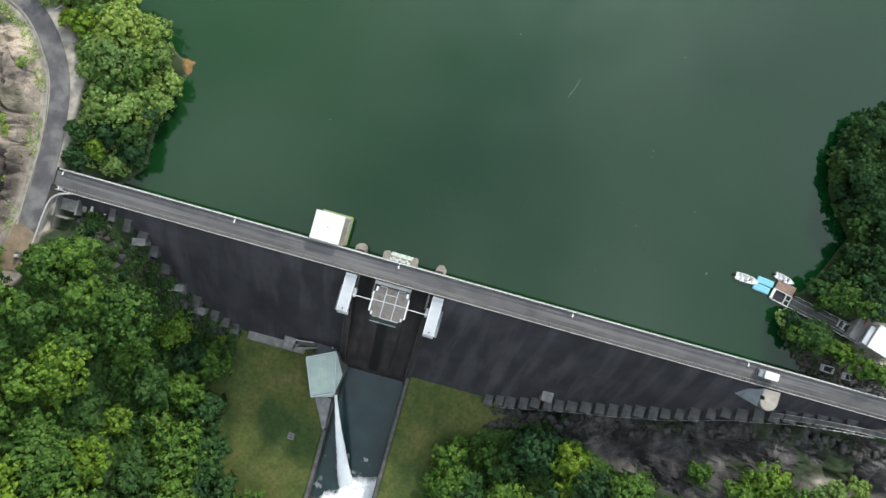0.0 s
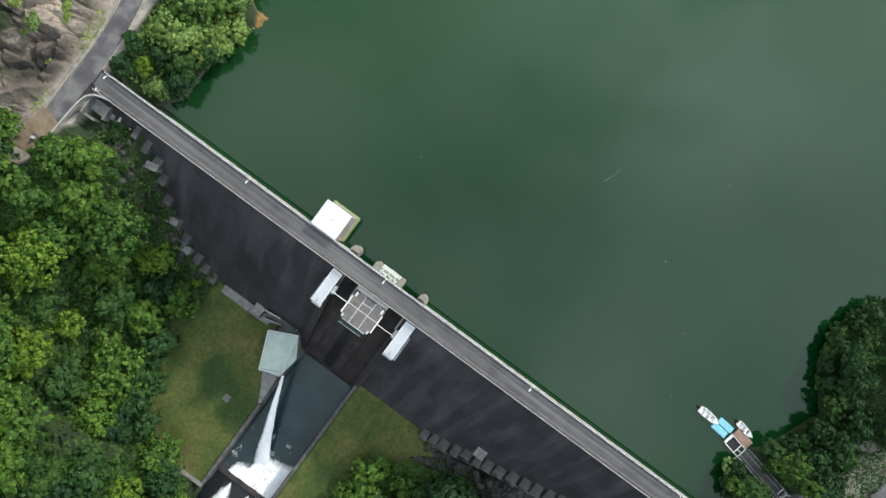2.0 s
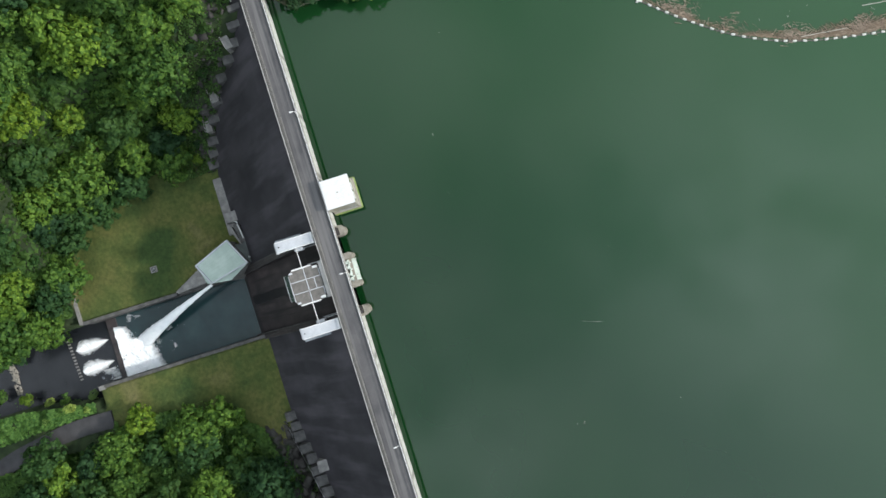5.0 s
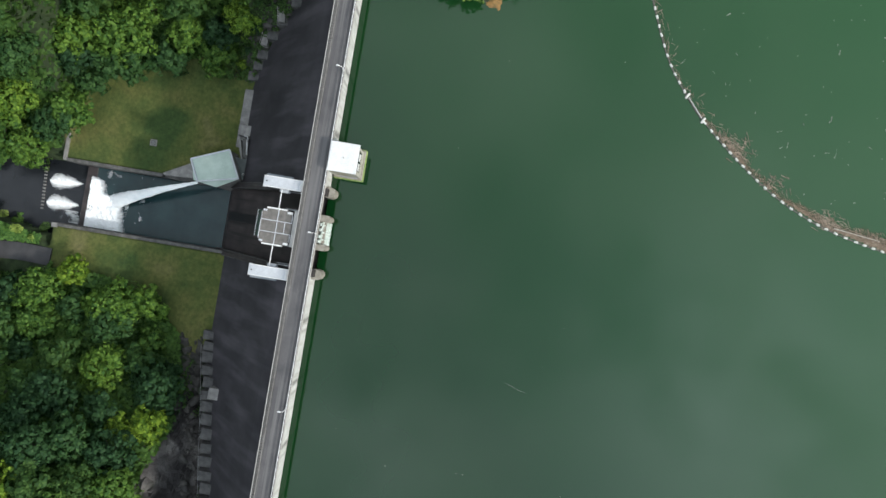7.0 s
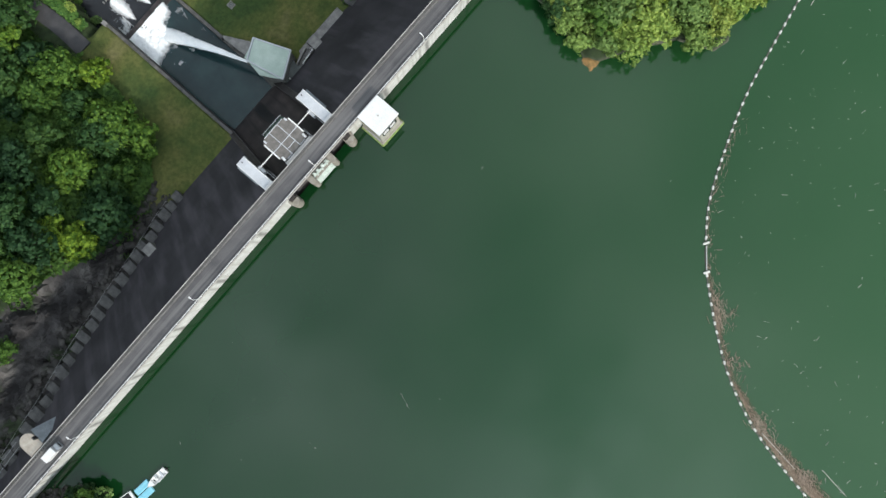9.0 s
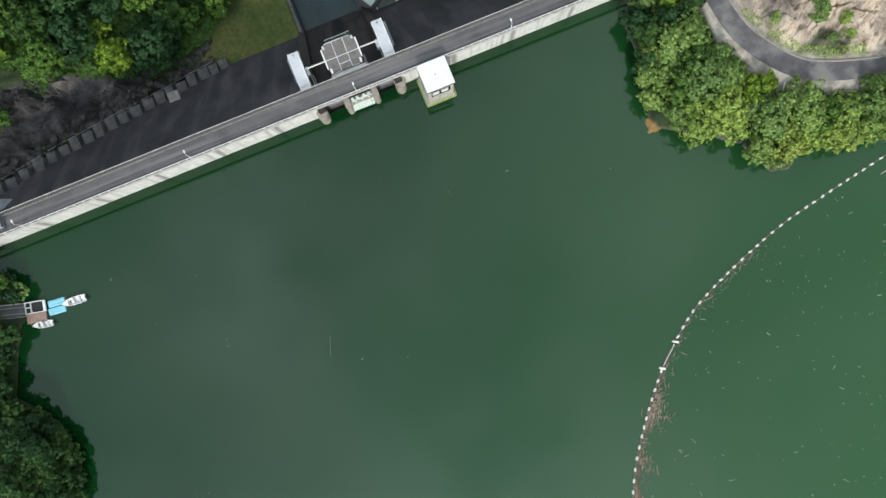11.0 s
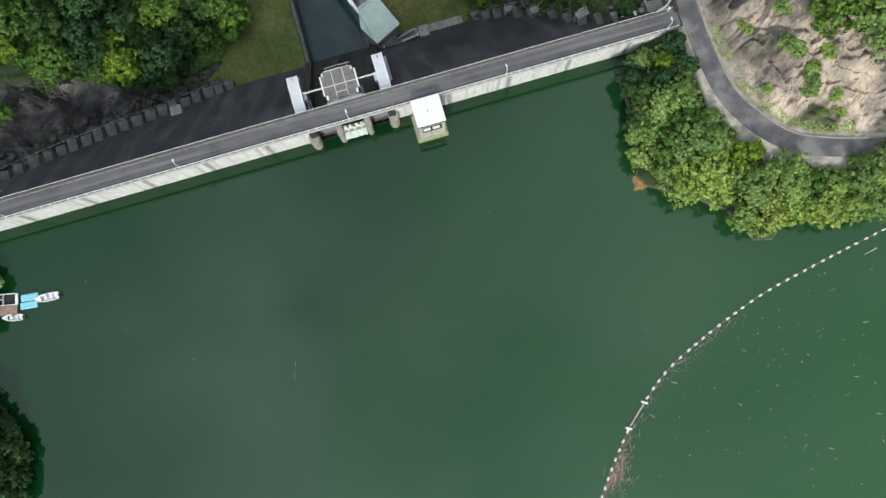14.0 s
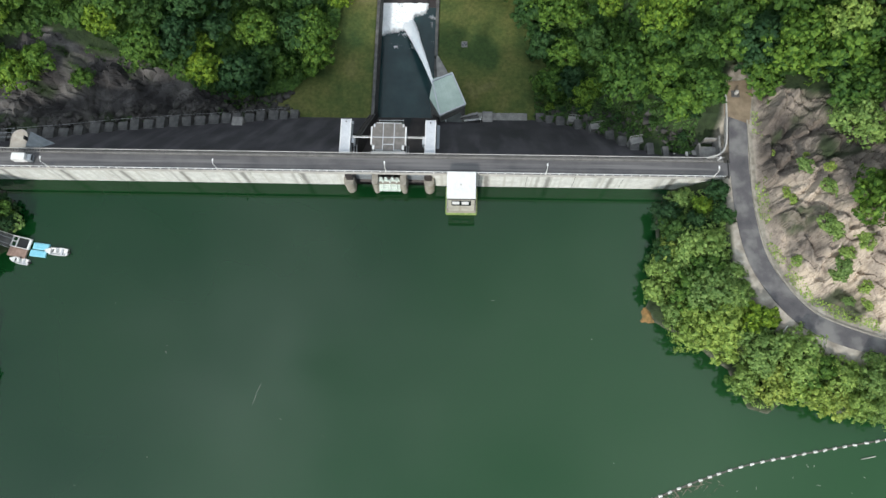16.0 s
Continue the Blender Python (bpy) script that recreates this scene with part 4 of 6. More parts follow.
part("roof", prism(inner, 7.5, 7.62), M_MINT, vh, "flat mint green roof")
for (ax, ay), (bx_, by_) in zip(roof_pts, roof_pts[1:] + roof_pts[:1]):
    d = Vector((bx_ - ax, by_ - ay, 0)).normalized()
    n_ = Vector((-d.y, d.x, 0)) * 0.15
    part("roof_edge", prism([(ax + n_.x, ay + n_.y), (bx_ + n_.x, by_ + n_.y), (bx_ - n_.x, by_ - n_.y), (ax - n_.x, ay - n_.y)], 7.4, 7.85), M_PALESTEEL, vh, "pale grey roof edge")
pa_, pb_, pc_, pd_ = (Vector((x, y, 0)) for x, y in inner)
for i in range(1, 7):                                  # standing seams of the roof sheets
    a, b = pa_.lerp(pd_, i / 7), pb_.lerp(pc_, i / 7)
    part("roof_seam", rod((a.x, a.y, 7.63), (b.x, b.y, 7.63), 0.05, 5), M_MINT, vh)
part("outlet", rod((-17.2, -41.0, 1.6), (-16.6, -42.9, 1.4), 0.75, 16), M_DARKCONC, vh, "round outlet pipe")
tagged(part("outlet_apron", prism([(-22.4, -43.8), (-17.4, -44.6), (-16.9, -52.5), (-17.5, -53)], -27, [-24.2, -24.2, -24.2, -24.2]), M_CONC), "smooth grey concrete apron beside the basin", "concrete apron", kind="structure")
fork = thing("valve_stair", "concrete service stair beside the valve house", "service stair", (-26.5, -30.5, LAWN))
part("platform", prism([(1.9, -4.3), (2.2, -1.6), (1.6, 1.3), (3.1, 0.0), (5.3, 0.8), (7.9, 0.8), (7.2, -1.6), (4.5, -3.4)], -1, 3.5), M_SLATE, fork, "grey green concrete platform")
part("side_wall", prism([(-2.6, -3.2), (-0.6, -2.7), (2.2, -1.7), (2.4, -1.3), (-0.7, -2.1), (-2.6, -2.6)], -1, 4.2), M_CONC, fork)
for i in range(8):
    x = -2.9 + 0.6 * i
    part("step", bx(x, x + 0.62, -1.9 + 0.06 * i, -0.5 + 0.06 * i, -1, 4.6 - 0.16 * i, bev=0.02), M_DARKCONC, fork)
for pa, pb in (((-3.6, -1.7, 5.0), (-3.5, -0.8, 5.0)), ((-3.5, -0.8, 5.0), (1.1, -0.3, 5.0)), ((-3.5, -0.8, 4.4), (1.1, -0.3, 4.4))):
    part("rail", rod(pa, pb, 0.07, 6), M_RAIL, fork, "white handrail")
for i in range(4):
    part("rail_post", rod((-3.4 + 1.48 * i, -0.8 + 0.16 * i, 3.0), (-3.4 + 1.48 * i, -0.8 + 0.16 * i, 5.0), 0.05, 6), M_RAIL, fork)
part("bollard_lamp", rod((6.2, -0.4, 3.5), (6.2, -0.4, 4.6), 0.17), M_WHITE, fork)

for xc, ya, yb, nm in ((-16.9, -53.0, -79.3, "basin_wall_west"), (0.6, -33.5, -79.5, "basin_wall_east")):
    bm = bx(xc - 0.45, xc + 0.45, yb, ya, -35, -24.5, bev=0.06)
    tagged(part(nm, bm, M_DARKCONC), "stained concrete basin side wall", "retaining wall", kind="structure")
tagged(part("basin_wall_upper", bx(-17.4, -16.4, -53.0, -36.0, -35, -26.0, bev=0.06), M_DARKCONC), "stained concrete basin side wall", "retaining wall", kind="structure")
for a in ((-24.0, -16.6, -79.9, -79.0), (0.2, 1.4, -79.9, -78.4)):
    tagged(part("wing_wall", bx(*a, -35, -24.4, bev=0.06), M_CONC), "short concrete wing wall", "retaining wall", kind="structure")
wr = thing("weir", "low concrete end sill of the stilling basin", "weir", (0, 0, -33.5), kind="structure")
part("sill", bx(-16.4, 0.1, -76.5, -73.6, -2, 2.15, bev=0.15), M_CHUTE, wr)
part("apron", bx(-16.4, 0.1, -88.0, -76.4, -2, 0.75, bev=0.1), M_CHUTE, wr)
for i in range(13):
    x = -13.9 + i * 0.92
    part("tooth", bx(x - 0.22, x + 0.22, -88.6 + 0.05 * i, -87.9 + 0.05 * i, 0.4, 1.5, bev=0.06), M_CONC, wr)


# ---- white water ----
def tube_path(pts, radii, seed, ripple=0.12, n=14, squash=0.7):
    """A ragged body of water along a line with varying radius."""
    rng = np.random.default_rng(seed)
    P = np.array(pts, float)
    V, F = [], []
    for i, c in enumerate(P):
        d = P[min(i + 1, len(P) - 1)] - P[max(i - 1, 0)]
        d /= np.linalg.norm(d)
        s = np.cross(d, (0, 0, 1)); s /= np.linalg.norm(s)
        u = np.cross(s, d)
        for k in range(n):
            a = 2 * math.pi * k / n
            r = radii[i] * (1 + ripple * rng.normal())
            V.append(c + s * math.cos(a) * r + u * math.sin(a) * r * squash)
    for i in range(len(P) - 1):
        for k in range(n):
            a, b = i * n + k, i * n + (k + 1) % n
            F.append((a, b, b + n, a + n))
    me = grid_mesh("jet", V, F)
    me.polygons.foreach_set("use_smooth", np.ones(len(F), bool))
    return me


src, end = np.array((-16.5, -43.0, -23.6)), np.array((-7.6, -68.4, -31.9))
N = 40
jet = [(src[0] + (end[0] - src[0]) * t, src[1] + (end[1] - src[1]) * t, src[2] + (end[2] - src[2]) * t * t) for t in np.linspace(0, 1, N)]
jw = thing("outlet_jet", "white jet of water falling into the basin", "water jet", (0, 0, 0), kind="stuff")
link("jet", tube_path(jet, 0.36 + 1.8 * np.linspace(0, 1, N) ** 1.3, 4, 0.08, 20, 0.36), M_FOAM, jw)


def foam_sheet(name, fn, x0, x1, y0, y1, z, step, seed, relief):
    """Foam in ragged patches where fn(x, y) is above zero."""
    xs, ys = np.arange(x0, x1, step), np.arange(y0, y1, step)
    A, B = np.meshgrid(xs, ys)
    v = fn(A, B)
    H = z + np.clip(v, 0, 1) * relief * (0.4 + fbm(A * 0.9 + seed, B * 0.9) + 0.6 * fbm(A * 2.7, B * 2.7 + seed))
    keep = v > -0.6
    idn = np.arange(A.size).reshape(A.shape)
    cell = keep[:-1, :-1] & keep[1:, :-1] & keep[:-1, 1:] & keep[1:, 1:]
    F = np.stack([idn[:-1, :-1], idn[:-1, 1:], idn[1:, 1:], idn[1:, :-1]], -1)[cell]
    used = np.unique(F)
    remap = np.zeros(A.size, int); remap[used] = np.arange(len(used))
    me = grid_mesh(name, np.stack([A, B, H], -1).reshape(-1, 3)[used], remap[F])
    at = me.attributes.new("amount", "FLOAT", "POINT")
    at.data.foreach_set("value", np.clip(v, -1, 1).astype(np.float32).ravel()[used])
    me.polygons.foreach_set("use_smooth", np.ones(len(F), bool))
    return me


def plunge(A, B):
    line = np.interp(A, [-16.5, -14, -13, -9.5, -8.2, -6.5, -4.5, -2, 0.5], [-75.5, -74.0, -71.6, -70.4, -65.4, -65.2, -65.0, -64.6, -63.6])
    d = (line - B) / 2.2
    v = d + 0.8 * fbm(A * 0.35, B * 0.35, 5) + 0.35 * fbm(A * 1.1, B * 1.1, 3) + 0.1
    return np.minimum(v, 1.0) - 9.0 * ((A < -16.3) | (A > 0.1) | (B < -74.9))


fw = tagged(link("plunge_foam", foam_sheet("plunge_foam", plunge, -16.4, 0.3, -76, -58, POOL + 0.06, 0.16, 2.0, 0.8), M_FOAMTHIN), "churning white foam where the jet lands", "foam", kind="stuff")


def specks(A, B):
    band = np.maximum(1 - abs(A + 15.2) / 1.3, 1 - np.hypot((A + 9) / 6, (B + 63) / 5)) - 0.1
    return np.where((A > -16.3) & (A < 0.1) & (B < -38), 1.7 * fbm(A * 0.55 + 9, B * 0.4, 5) + 0.28 * band - 0.47, -1)


tagged(link("foam_streaks", foam_sheet("foam_streaks", specks, -16.4, 0.3, -73.5, -45, POOL + 0.03, 0.15, 5.0, 0.05), M_FOAMTHIN), "thin streaks of foam on the basin water", "foam", kind="stuff")
for xa, xb, name in ((-11.2, -11.0, 1), (-5.2, -5.0, 2)):
    def fan(A, B, xa=xa):
        t = (-77.4 - B) / 9.2
        tc_ = np.clip(t, 0, 1)
        half = 2.35 * np.sin(tc_ ** 0.9 * 1.75) * np.sqrt(np.clip(1 - (np.maximum(tc_ - 0.70, 0) / 0.30) ** 2, 0, 1))
        v = (1 - abs(A - xa - 0.4 * t) / np.maximum(half, 0.05)) * 1.1 - 0.05 + 0.35 * fbm(A * 1.6, B * 0.2 + xa, 4)
        return np.where((t > 0) & (t < 1), np.maximum(v, -0.59), -1)
    tagged(link("weir_fan", foam_sheet("weir_fan", fan, xa - 4, xa + 4, -88, -77, -32.1, 0.16, xa, 0.7), M_FOAMTHIN), "fan of white water spilling over the sill", "white water", kind="stuff")


def spill(A, B):
    return np.where((A < -0.1) & (A > -3.6), 0.25 - abs(B + 78.5) / 6 + 0.9 * fbm(A * 0.8, B * 0.4 + 3, 4), -1)


tagged(link("sill_spill", foam_sheet("sill_spill", spill, -3.8, 0.0, -83, -74, -32.2, 0.16, 8.0, 0.4), M_FOAMTHIN), "thin white spill over the end sill", "white water", kind="stuff")


# ---- lawn fittings ----
mh = thing("inspection_pit", "small square concrete inspection pit on the lawn", "inspection pit", (-25.0, -57.0, height_at(-25, -57)))
for a in ((-0.85, 0.85, -0.85, -0.6), (-0.85, 0.85, 0.6, 0.85), (-0.85, -0.6, -0.6, 0.6), (0.6, 0.85, -0.6, 0.6)):
    part("rim", bx(*a, -0.5, 0.45, bev=0.04), M_CONC, mh)
part("cover", bx(-0.6, 0.6, -0.6, 0.6, -0.5, 0.2, bev=0.02), M_DARK, mh)
for yy in (-0.3, 0.0, 0.3):
    part("bar", bx(-0.6, 0.6, yy - 0.05, yy + 0.05, 0.25, 0.33, bev=0.01), M_GALV, mh)

# ---- roads ----
line = [(x, y, CREST) for x, y in smooth_line(ROAD_L[1:11], 1.2)]
tagged(part("road", ribbon(line, 2.1, 0.02), M_ROAD), "narrow patched asphalt road along the bank", "road", kind="structure")
tagged(part("terrace", prism([(-84.6, -19.2), (-84.9, -27.5), (-91.8, -28.2), (-90.0, -17.0)], 7.4, 8.98), M_DIRT), "brown gravel terrace at the road end", "pavement", kind="structure")
gl = [(-85.2, -27.8), (-84.9, -19), (-84.2, -11.8), (-82.6, -9.4), (-80.0, -8.5)]
kb = thing("road_kerb", "pale concrete kerb wall curving onto the crest", "kerb", kind="structure")
part("wall", ribbon([(x, y, CREST) for x, y in smooth_line(gl, 0.6)], 0.16, 0.7, thick=1.4), M_PARAPET, kb)
rk = [(-89.3, -18), (-89.2, -10), (-89.0, -2.0), (-89.5, 4.5), (-91.0, 12.5), (-93.5, 18.5), (-98, 24.4), (-103, 27.6), (-114, 31.2), (-134, 35.2)]
kb = thing("road_gutter", "pale concrete gutter at the foot of the rock", "gutter", kind="structure")
part("gutter", ribbon([(x - 0.3, y, CREST) for x, y in smooth_line(rk, 1.0)], 0.15, 0.18, thick=0.5), M_PIER, kb)
sg = thing("boundary_stone", "small pale monument stone on a base", "monument", (-87.4, -24.4, 8.95))
part("base", bx(-0.9, 0.9, -0.8, 0.8, 0, 0.3, bev=0.05), M_DARKCONC, sg)
part("stone", bx(-0.35, 0.35, -0.3, 0.3, 0.3, 1.5, bev=0.1), M_PARAPET, sg)
jt = part("expansion_joint", bx(-84.6, -84.3, -8.2, -3.8, 8.8, 8.94, bev=0.01), M_DARK)
tagged(jt, "dark expansion joint across the crest road", "joint", kind="structure")
# terrace walls and stairs below the crest end
st = thing("access_stair", "concrete stair and landing at the dam end", "stair", (-80.8, -11.3, 5.0))
part("landing", bx(-2.2, 1.6, -1.2, 1.6, -4, 1.4, bev=0.05), M_CONC, st)
part("wall", bx(-2.6, -2.2, -2.8, 1.8, -4, 3.6, bev=0.05), M_CONC, st)
part("wall", bx(-2.6, 0.4, -3.0, -2.6, -4, 2.4, bev=0.05), M_CONC, st)
part("wall", bx(1.6, 1.95, -1.6, 1.8, -4, 2.6, bev=0.05), M_CONC, st)
for i in range(8):
    part("step", bx(2.0 + i * 0.9, 2.9 + i * 0.9, -0.6, 1.0, -5 - i * 0.7, 0.6 - i * 0.7, bev=0.03), M_CONC, st)
for i in range(4):
    w = thing("buttress_wall", "short concrete fin wall under the crest end", "fin wall", (-76.5 + i * 2.6, -9.4, 3.7 - i * 1.0), group="fin walls")
    part("fin", bx(-0.2, 0.2, -1.8, 0.6, -6, 2.2, bev=0.05), M_CONC, w)
    part("cap", bx(-0.28, 0.28, -1.9, 0.6, 2.2, 2.4, bev=0.03), M_PARAPET, w)
bs = thing("roadside_barrier", "white barrier bar on posts beside the road", "barrier", (-92.2, 31.0, 7.4))
part("bar", rod((-2.0, -2.2, 1.2), (0.8, 0.9, 1.2), 0.09, 6), M_RAIL, bs)
for a, b in ((-1.8, -2.0), (0.6, 0.7)):
    part("post", rod((a, b, -0.6), (a, b, 1.25), 0.08, 6), M_RAIL, bs)
part("sign_plate", bx(0.2, 1.5, 0.4, 0.6, 0.7, 1.5, bev=0.03), M_WHITE, bs)
rd = [(9.4, -78.5, -24.3), (9.2, -88, -24.4), (10.5, -98, -24.4), (15, -115, -24.3), (34, -160, -23)]
tagged(part("service_road", ribbon([tuple(q) for q in smooth_line(rd, 2.0)], 2.3, 0.25, thick=3.0), M_DARKROAD), "grey service road beside the river", "road", kind="structure")


# ---- landing stage on the far bank ----
def boat(x, y, turn, length, seed):
    b = thing("motor_boat", "small white open motor boat moored at the landing", "boat", (x, y, WATER), group="moored boats", turn=turn)
    L, W = length / 2, length * 0.17
    secs = [(-L, 0.86), (-L * 0.5, 1.0), (0.0, 1.0), (L * 0.45, 0.86), (L * 0.8, 0.45), (L, 0.06)]
    V, F = [], []
    for sx, k in secs:
        w = W * k
        sh = 0.55 + 0.25 * max(0, sx / L)
        V += [(sx, -w * 0.7, -0.2), (sx, -w, sh), (sx, -w * 0.84, sh), (sx, -w * 0.74, 0.18), (sx, w * 0.74, 0.18), (sx, w * 0.84, sh), (sx, w, sh), (sx, w * 0.7, -0.2)]
    for i in range(len(secs) - 1):
        for k in range(8):
            a, c = i * 8 + k, i * 8 + (k + 1) % 8
            F.append((a, c, c + 8, a + 8))
    F.append((0, 1, 6, 7))
    link("hull", grid_mesh("hull", V, F), M_BOAT, b)
    part("foredeck", prism([(L * 0.45, -W * 0.76), (L * 0.8, -W * 0.4), (L * 0.97, 0), (L * 0.8, W * 0.4), (L * 0.45, W * 0.76)], 0.4, 0.66), M_BOAT, b)
    part("console", bx(-0.35, 0.35, -0.4, 0.4, 0.2, 1.15, bev=0.12), M_BOAT, b)
    part("windscreen", bx(0.3, 0.42, -0.38, 0.38, 0.9, 1.35, bev=0.03), M_GLASS, b)
    part("thwart", bx(-L * 0.55, -L * 0.38, -W * 0.8, W * 0.8, 0.2, 0.5, bev=0.05), M_PALESTEEL, b)
    part("stern_deck", bx(-L * 0.98, -L * 0.78, -W * 0.7, W * 0.7, 0.2, 0.5, bev=0.05), M_BOAT, b)
    part("outboard_motor", bx(-L - 0.5, -L + 0.02, -0.18, 0.18, -0.2, 0.95, bev=0.1), M_TYRE, b)
    return b


boat(69.2, 13.7, -4, 5.6, 1)
boat(77.6, 16.0, -12, 4.7, 2)
fl = thing("blue_float", "sky blue plastic mooring float", "float", (73.6, 14.2, WATER), group="mooring floats", turn=-6)
part("body", bx(-2.0, 1.9, -0.78, 0.78, -0.2, 0.45, bev=0.12), M_BLUE, fl)
for k in (-0.35, 0.35):
    part("rib", bx(-1.9, 1.7, k - 0.06, k + 0.06, 0.45, 0.53, bev=0.02), M_BLUE, fl)
copy_thing(fl, pose(73.1, 12.5, WATER, 0, 0, -6))
dk = thing("landing_stage", "floating landing stage with red brown deck", "landing stage", (77.8, 12.9, WATER), turn=-12)
part("deck", bx(-1.9, 2.6, 0.2, 2.4, -0.2, 0.55, bev=0.05), M_DECK, dk, "red brown deck boards")
part("well", bx(-1.7, 1.2, -2.1, 0.0, -0.3, 0.15, bev=0.05), M_DARK, dk)
for a in ((-2.1, -1.5, -2.5, 0.1), (1.2, 1.35, -2.3, 0.0), (2.5, 2.65, -2.3, 0.0), (-2.1, 2.7, -2.5, -2.3), (-2.1, 2.7, 0.0, 0.15), (1.2, 2.6, -1.3, -1.15)):
    part("frame_beam", bx(*a, 0.3, 0.66, bev=0.03), M_RAIL, dk, "white frame beam")
gw = thing("boat_ramp", "dark sloping boat ramp with white side rails", "boat ramp", (0, 0, 0))
ra, rb = Vector((80.5, 11.4, 0.4)), Vector((95.0, 7.3, 7.2))
part("slab", ribbon([tuple(ra), tuple(rb)], 1.35, 0.0, thick=0.4), M_DARKCONC, gw)
sd = Vector((rb.y - ra.y, -(rb.x - ra.x), 0)).normalized()
for s in (-1, 1):
    part("side_rail", rod(tuple(ra + sd * 1.5 * s + Vector((0, 0, 0.9))), tuple(rb + sd * 1.5 * s + Vector((0, 0, 0.9))), 0.07, 6), M_RAIL if s > 0 else M_GALV, gw)
    for i in range(9):
        q = ra.lerp(rb, i / 8) + sd * 1.5 * s
        part("rail_post", rod((q.x, q.y, q.z - 2.0), (q.x, q.y, q.z + 0.9), 0.05, 6), M_RAIL, gw)
for s in (-0.7, 0.7):
    part("track", rod(tuple(ra + sd * s), tuple(rb + sd * s), 0.07, 6), M_GALV, gw)
bt = thing("boat_trolley", "galvanised boat trolley on the ramp", "trolley", (90.6, 9.0, 5.6), turn=-16)
for a in ((-1.4, 1.4, -0.8, -0.65), (-1.4, 1.4, 0.65, 0.8), (-1.4, -1.25, -0.65, 0.65), (-0.1, 0.1, -0.65, 0.65), (1.25, 1.4, -0.65, 0.65)):
    part("frame", bx(*a, 0, 0.35, bev=0.02), M_PALESTEEL, bt)
for s in (-0.9, 0.9):
    part("wheel", rod((s, -0.9, 0.1), (s, 0.9, 0.1), 0.3, 10), M_TYRE, bt)
bh = thing("boat_house", "boat house with a bright white flat roof", "boat house", (97.3, 7.7, 7.4), turn=-16)
part("body", bx(-3.0, 3.4, -2.6, 2.6, -3, 3.6, bev=0.06), M_PALESTEEL, bh)
part("roof", bx(-3.2, 3.6, -2.8, 2.8, 3.6, 3.9, bev=0.06), M_WHITE, bh, "bright white roof")
part("porch", bx(-5.8, -3.2, -2.4, 2.4, -3, 0.4, bev=0.05), M_CONC, bh)
part("canopy", bx(-4.3, -3.2, -2.5, 1.8, 2.9, 3.1, bev=0.03), M_PALESTEEL, bh)
bx2 = thing("orange_crate", "orange plastic crate on the boat house porch", "crate", (94.0, 10.7, 7.8), turn=-16)
part("crate", bx(-0.5, 0.5, -0.3, 0.3, 0, 0.5, bev=0.05), M_ORANGE, bx2)
part("lid", bx(-0.5, 0.5, -0.3, 0.3, 0.52, 0.6, bev=0.02), M_DECK, bx2)
sh = thing("storage_frame", "open pale steel storage frame beside the road", "storage frame", (104.5, 12.8, 8.9), turn=-10)
part("floor", bx(-1.8, 1.8, -1.6, 1.6, 0, 0.3, bev=0.05), M_CONC, sh)
for a in ((-1.9, 1.9, -1.7, -1.5), (-1.9, 1.9, 1.5, 1.7), (-1.9, -1.7, -1.5, 1.5), (1.7, 1.9, -1.5, 1.5)):
    part("wall", bx(*a, 0.3, 1.6, bev=0.04), M_PARAPET, sh)
tagged(part("far_bank_road", prism([(104, -10), (122, -10), (122, 60), (108, 40), (102.5, 16), (102.5, 3)], 8.0, 8.95), M_ASPHALT), "dark asphalt road on the bank", "road", kind="structure")
for i, (x, y, w) in enumerate(((91.0, -1.2, 1.3), (94.4, -1.6, 0.8), (97.5, -1.9, 1.4))):
    u = thing("equipment_frame", "grey steel equipment frame beside the dam end", "equipment frame", (x, y, max(height_at(x, y), 1.0)), group="equipment frames")
    for a in ((-w, w, -0.8, -0.6), (-w, w, 0.6, 0.8), (-w, -w + 0.2, -0.6, 0.6), (w - 0.2, w, -0.6, 0.6)):
        part("beam", bx(*a, 0.0, 1.3, bev=0.03), M_PALESTEEL if i != 2 else M_DARKCONC, u)
    part("tray", bx(-w + 0.2, w - 0.2, -0.6, 0.6, 0, 0.4, bev=0.03), M_DARK, u)
wk = thing("stair_walkway", "steel stair walkway with white railings below the crest", "walkway", (0, 0, 0))
wp = [(82.5, -14.6, 2.0), (92, -13.0, 4.8), (100, -12.2, 6.2), (110, -11.8, 7.2)]
part("deck", ribbon(wp, 0.55, 0.0, thick=0.2), M_DARKCONC, wk)
for s in (-0.55, 0.55):
    for a, b in zip(wp, wp[1:]):
        part("handrail", rod((a[0], a[1] + s, a[2] + 1.0), (b[0], b[1] + s, b[2] + 1.0), 0.04, 6), M_GALV, wk)
        for i in range(7):
            q = Vector(a).lerp(Vector(b), i / 7)
            part("baluster", rod((q.x, q.y + s, q.z - 0.1), (q.x, q.y + s, q.z + 1.0), 0.03, 5), M_GALV, wk)

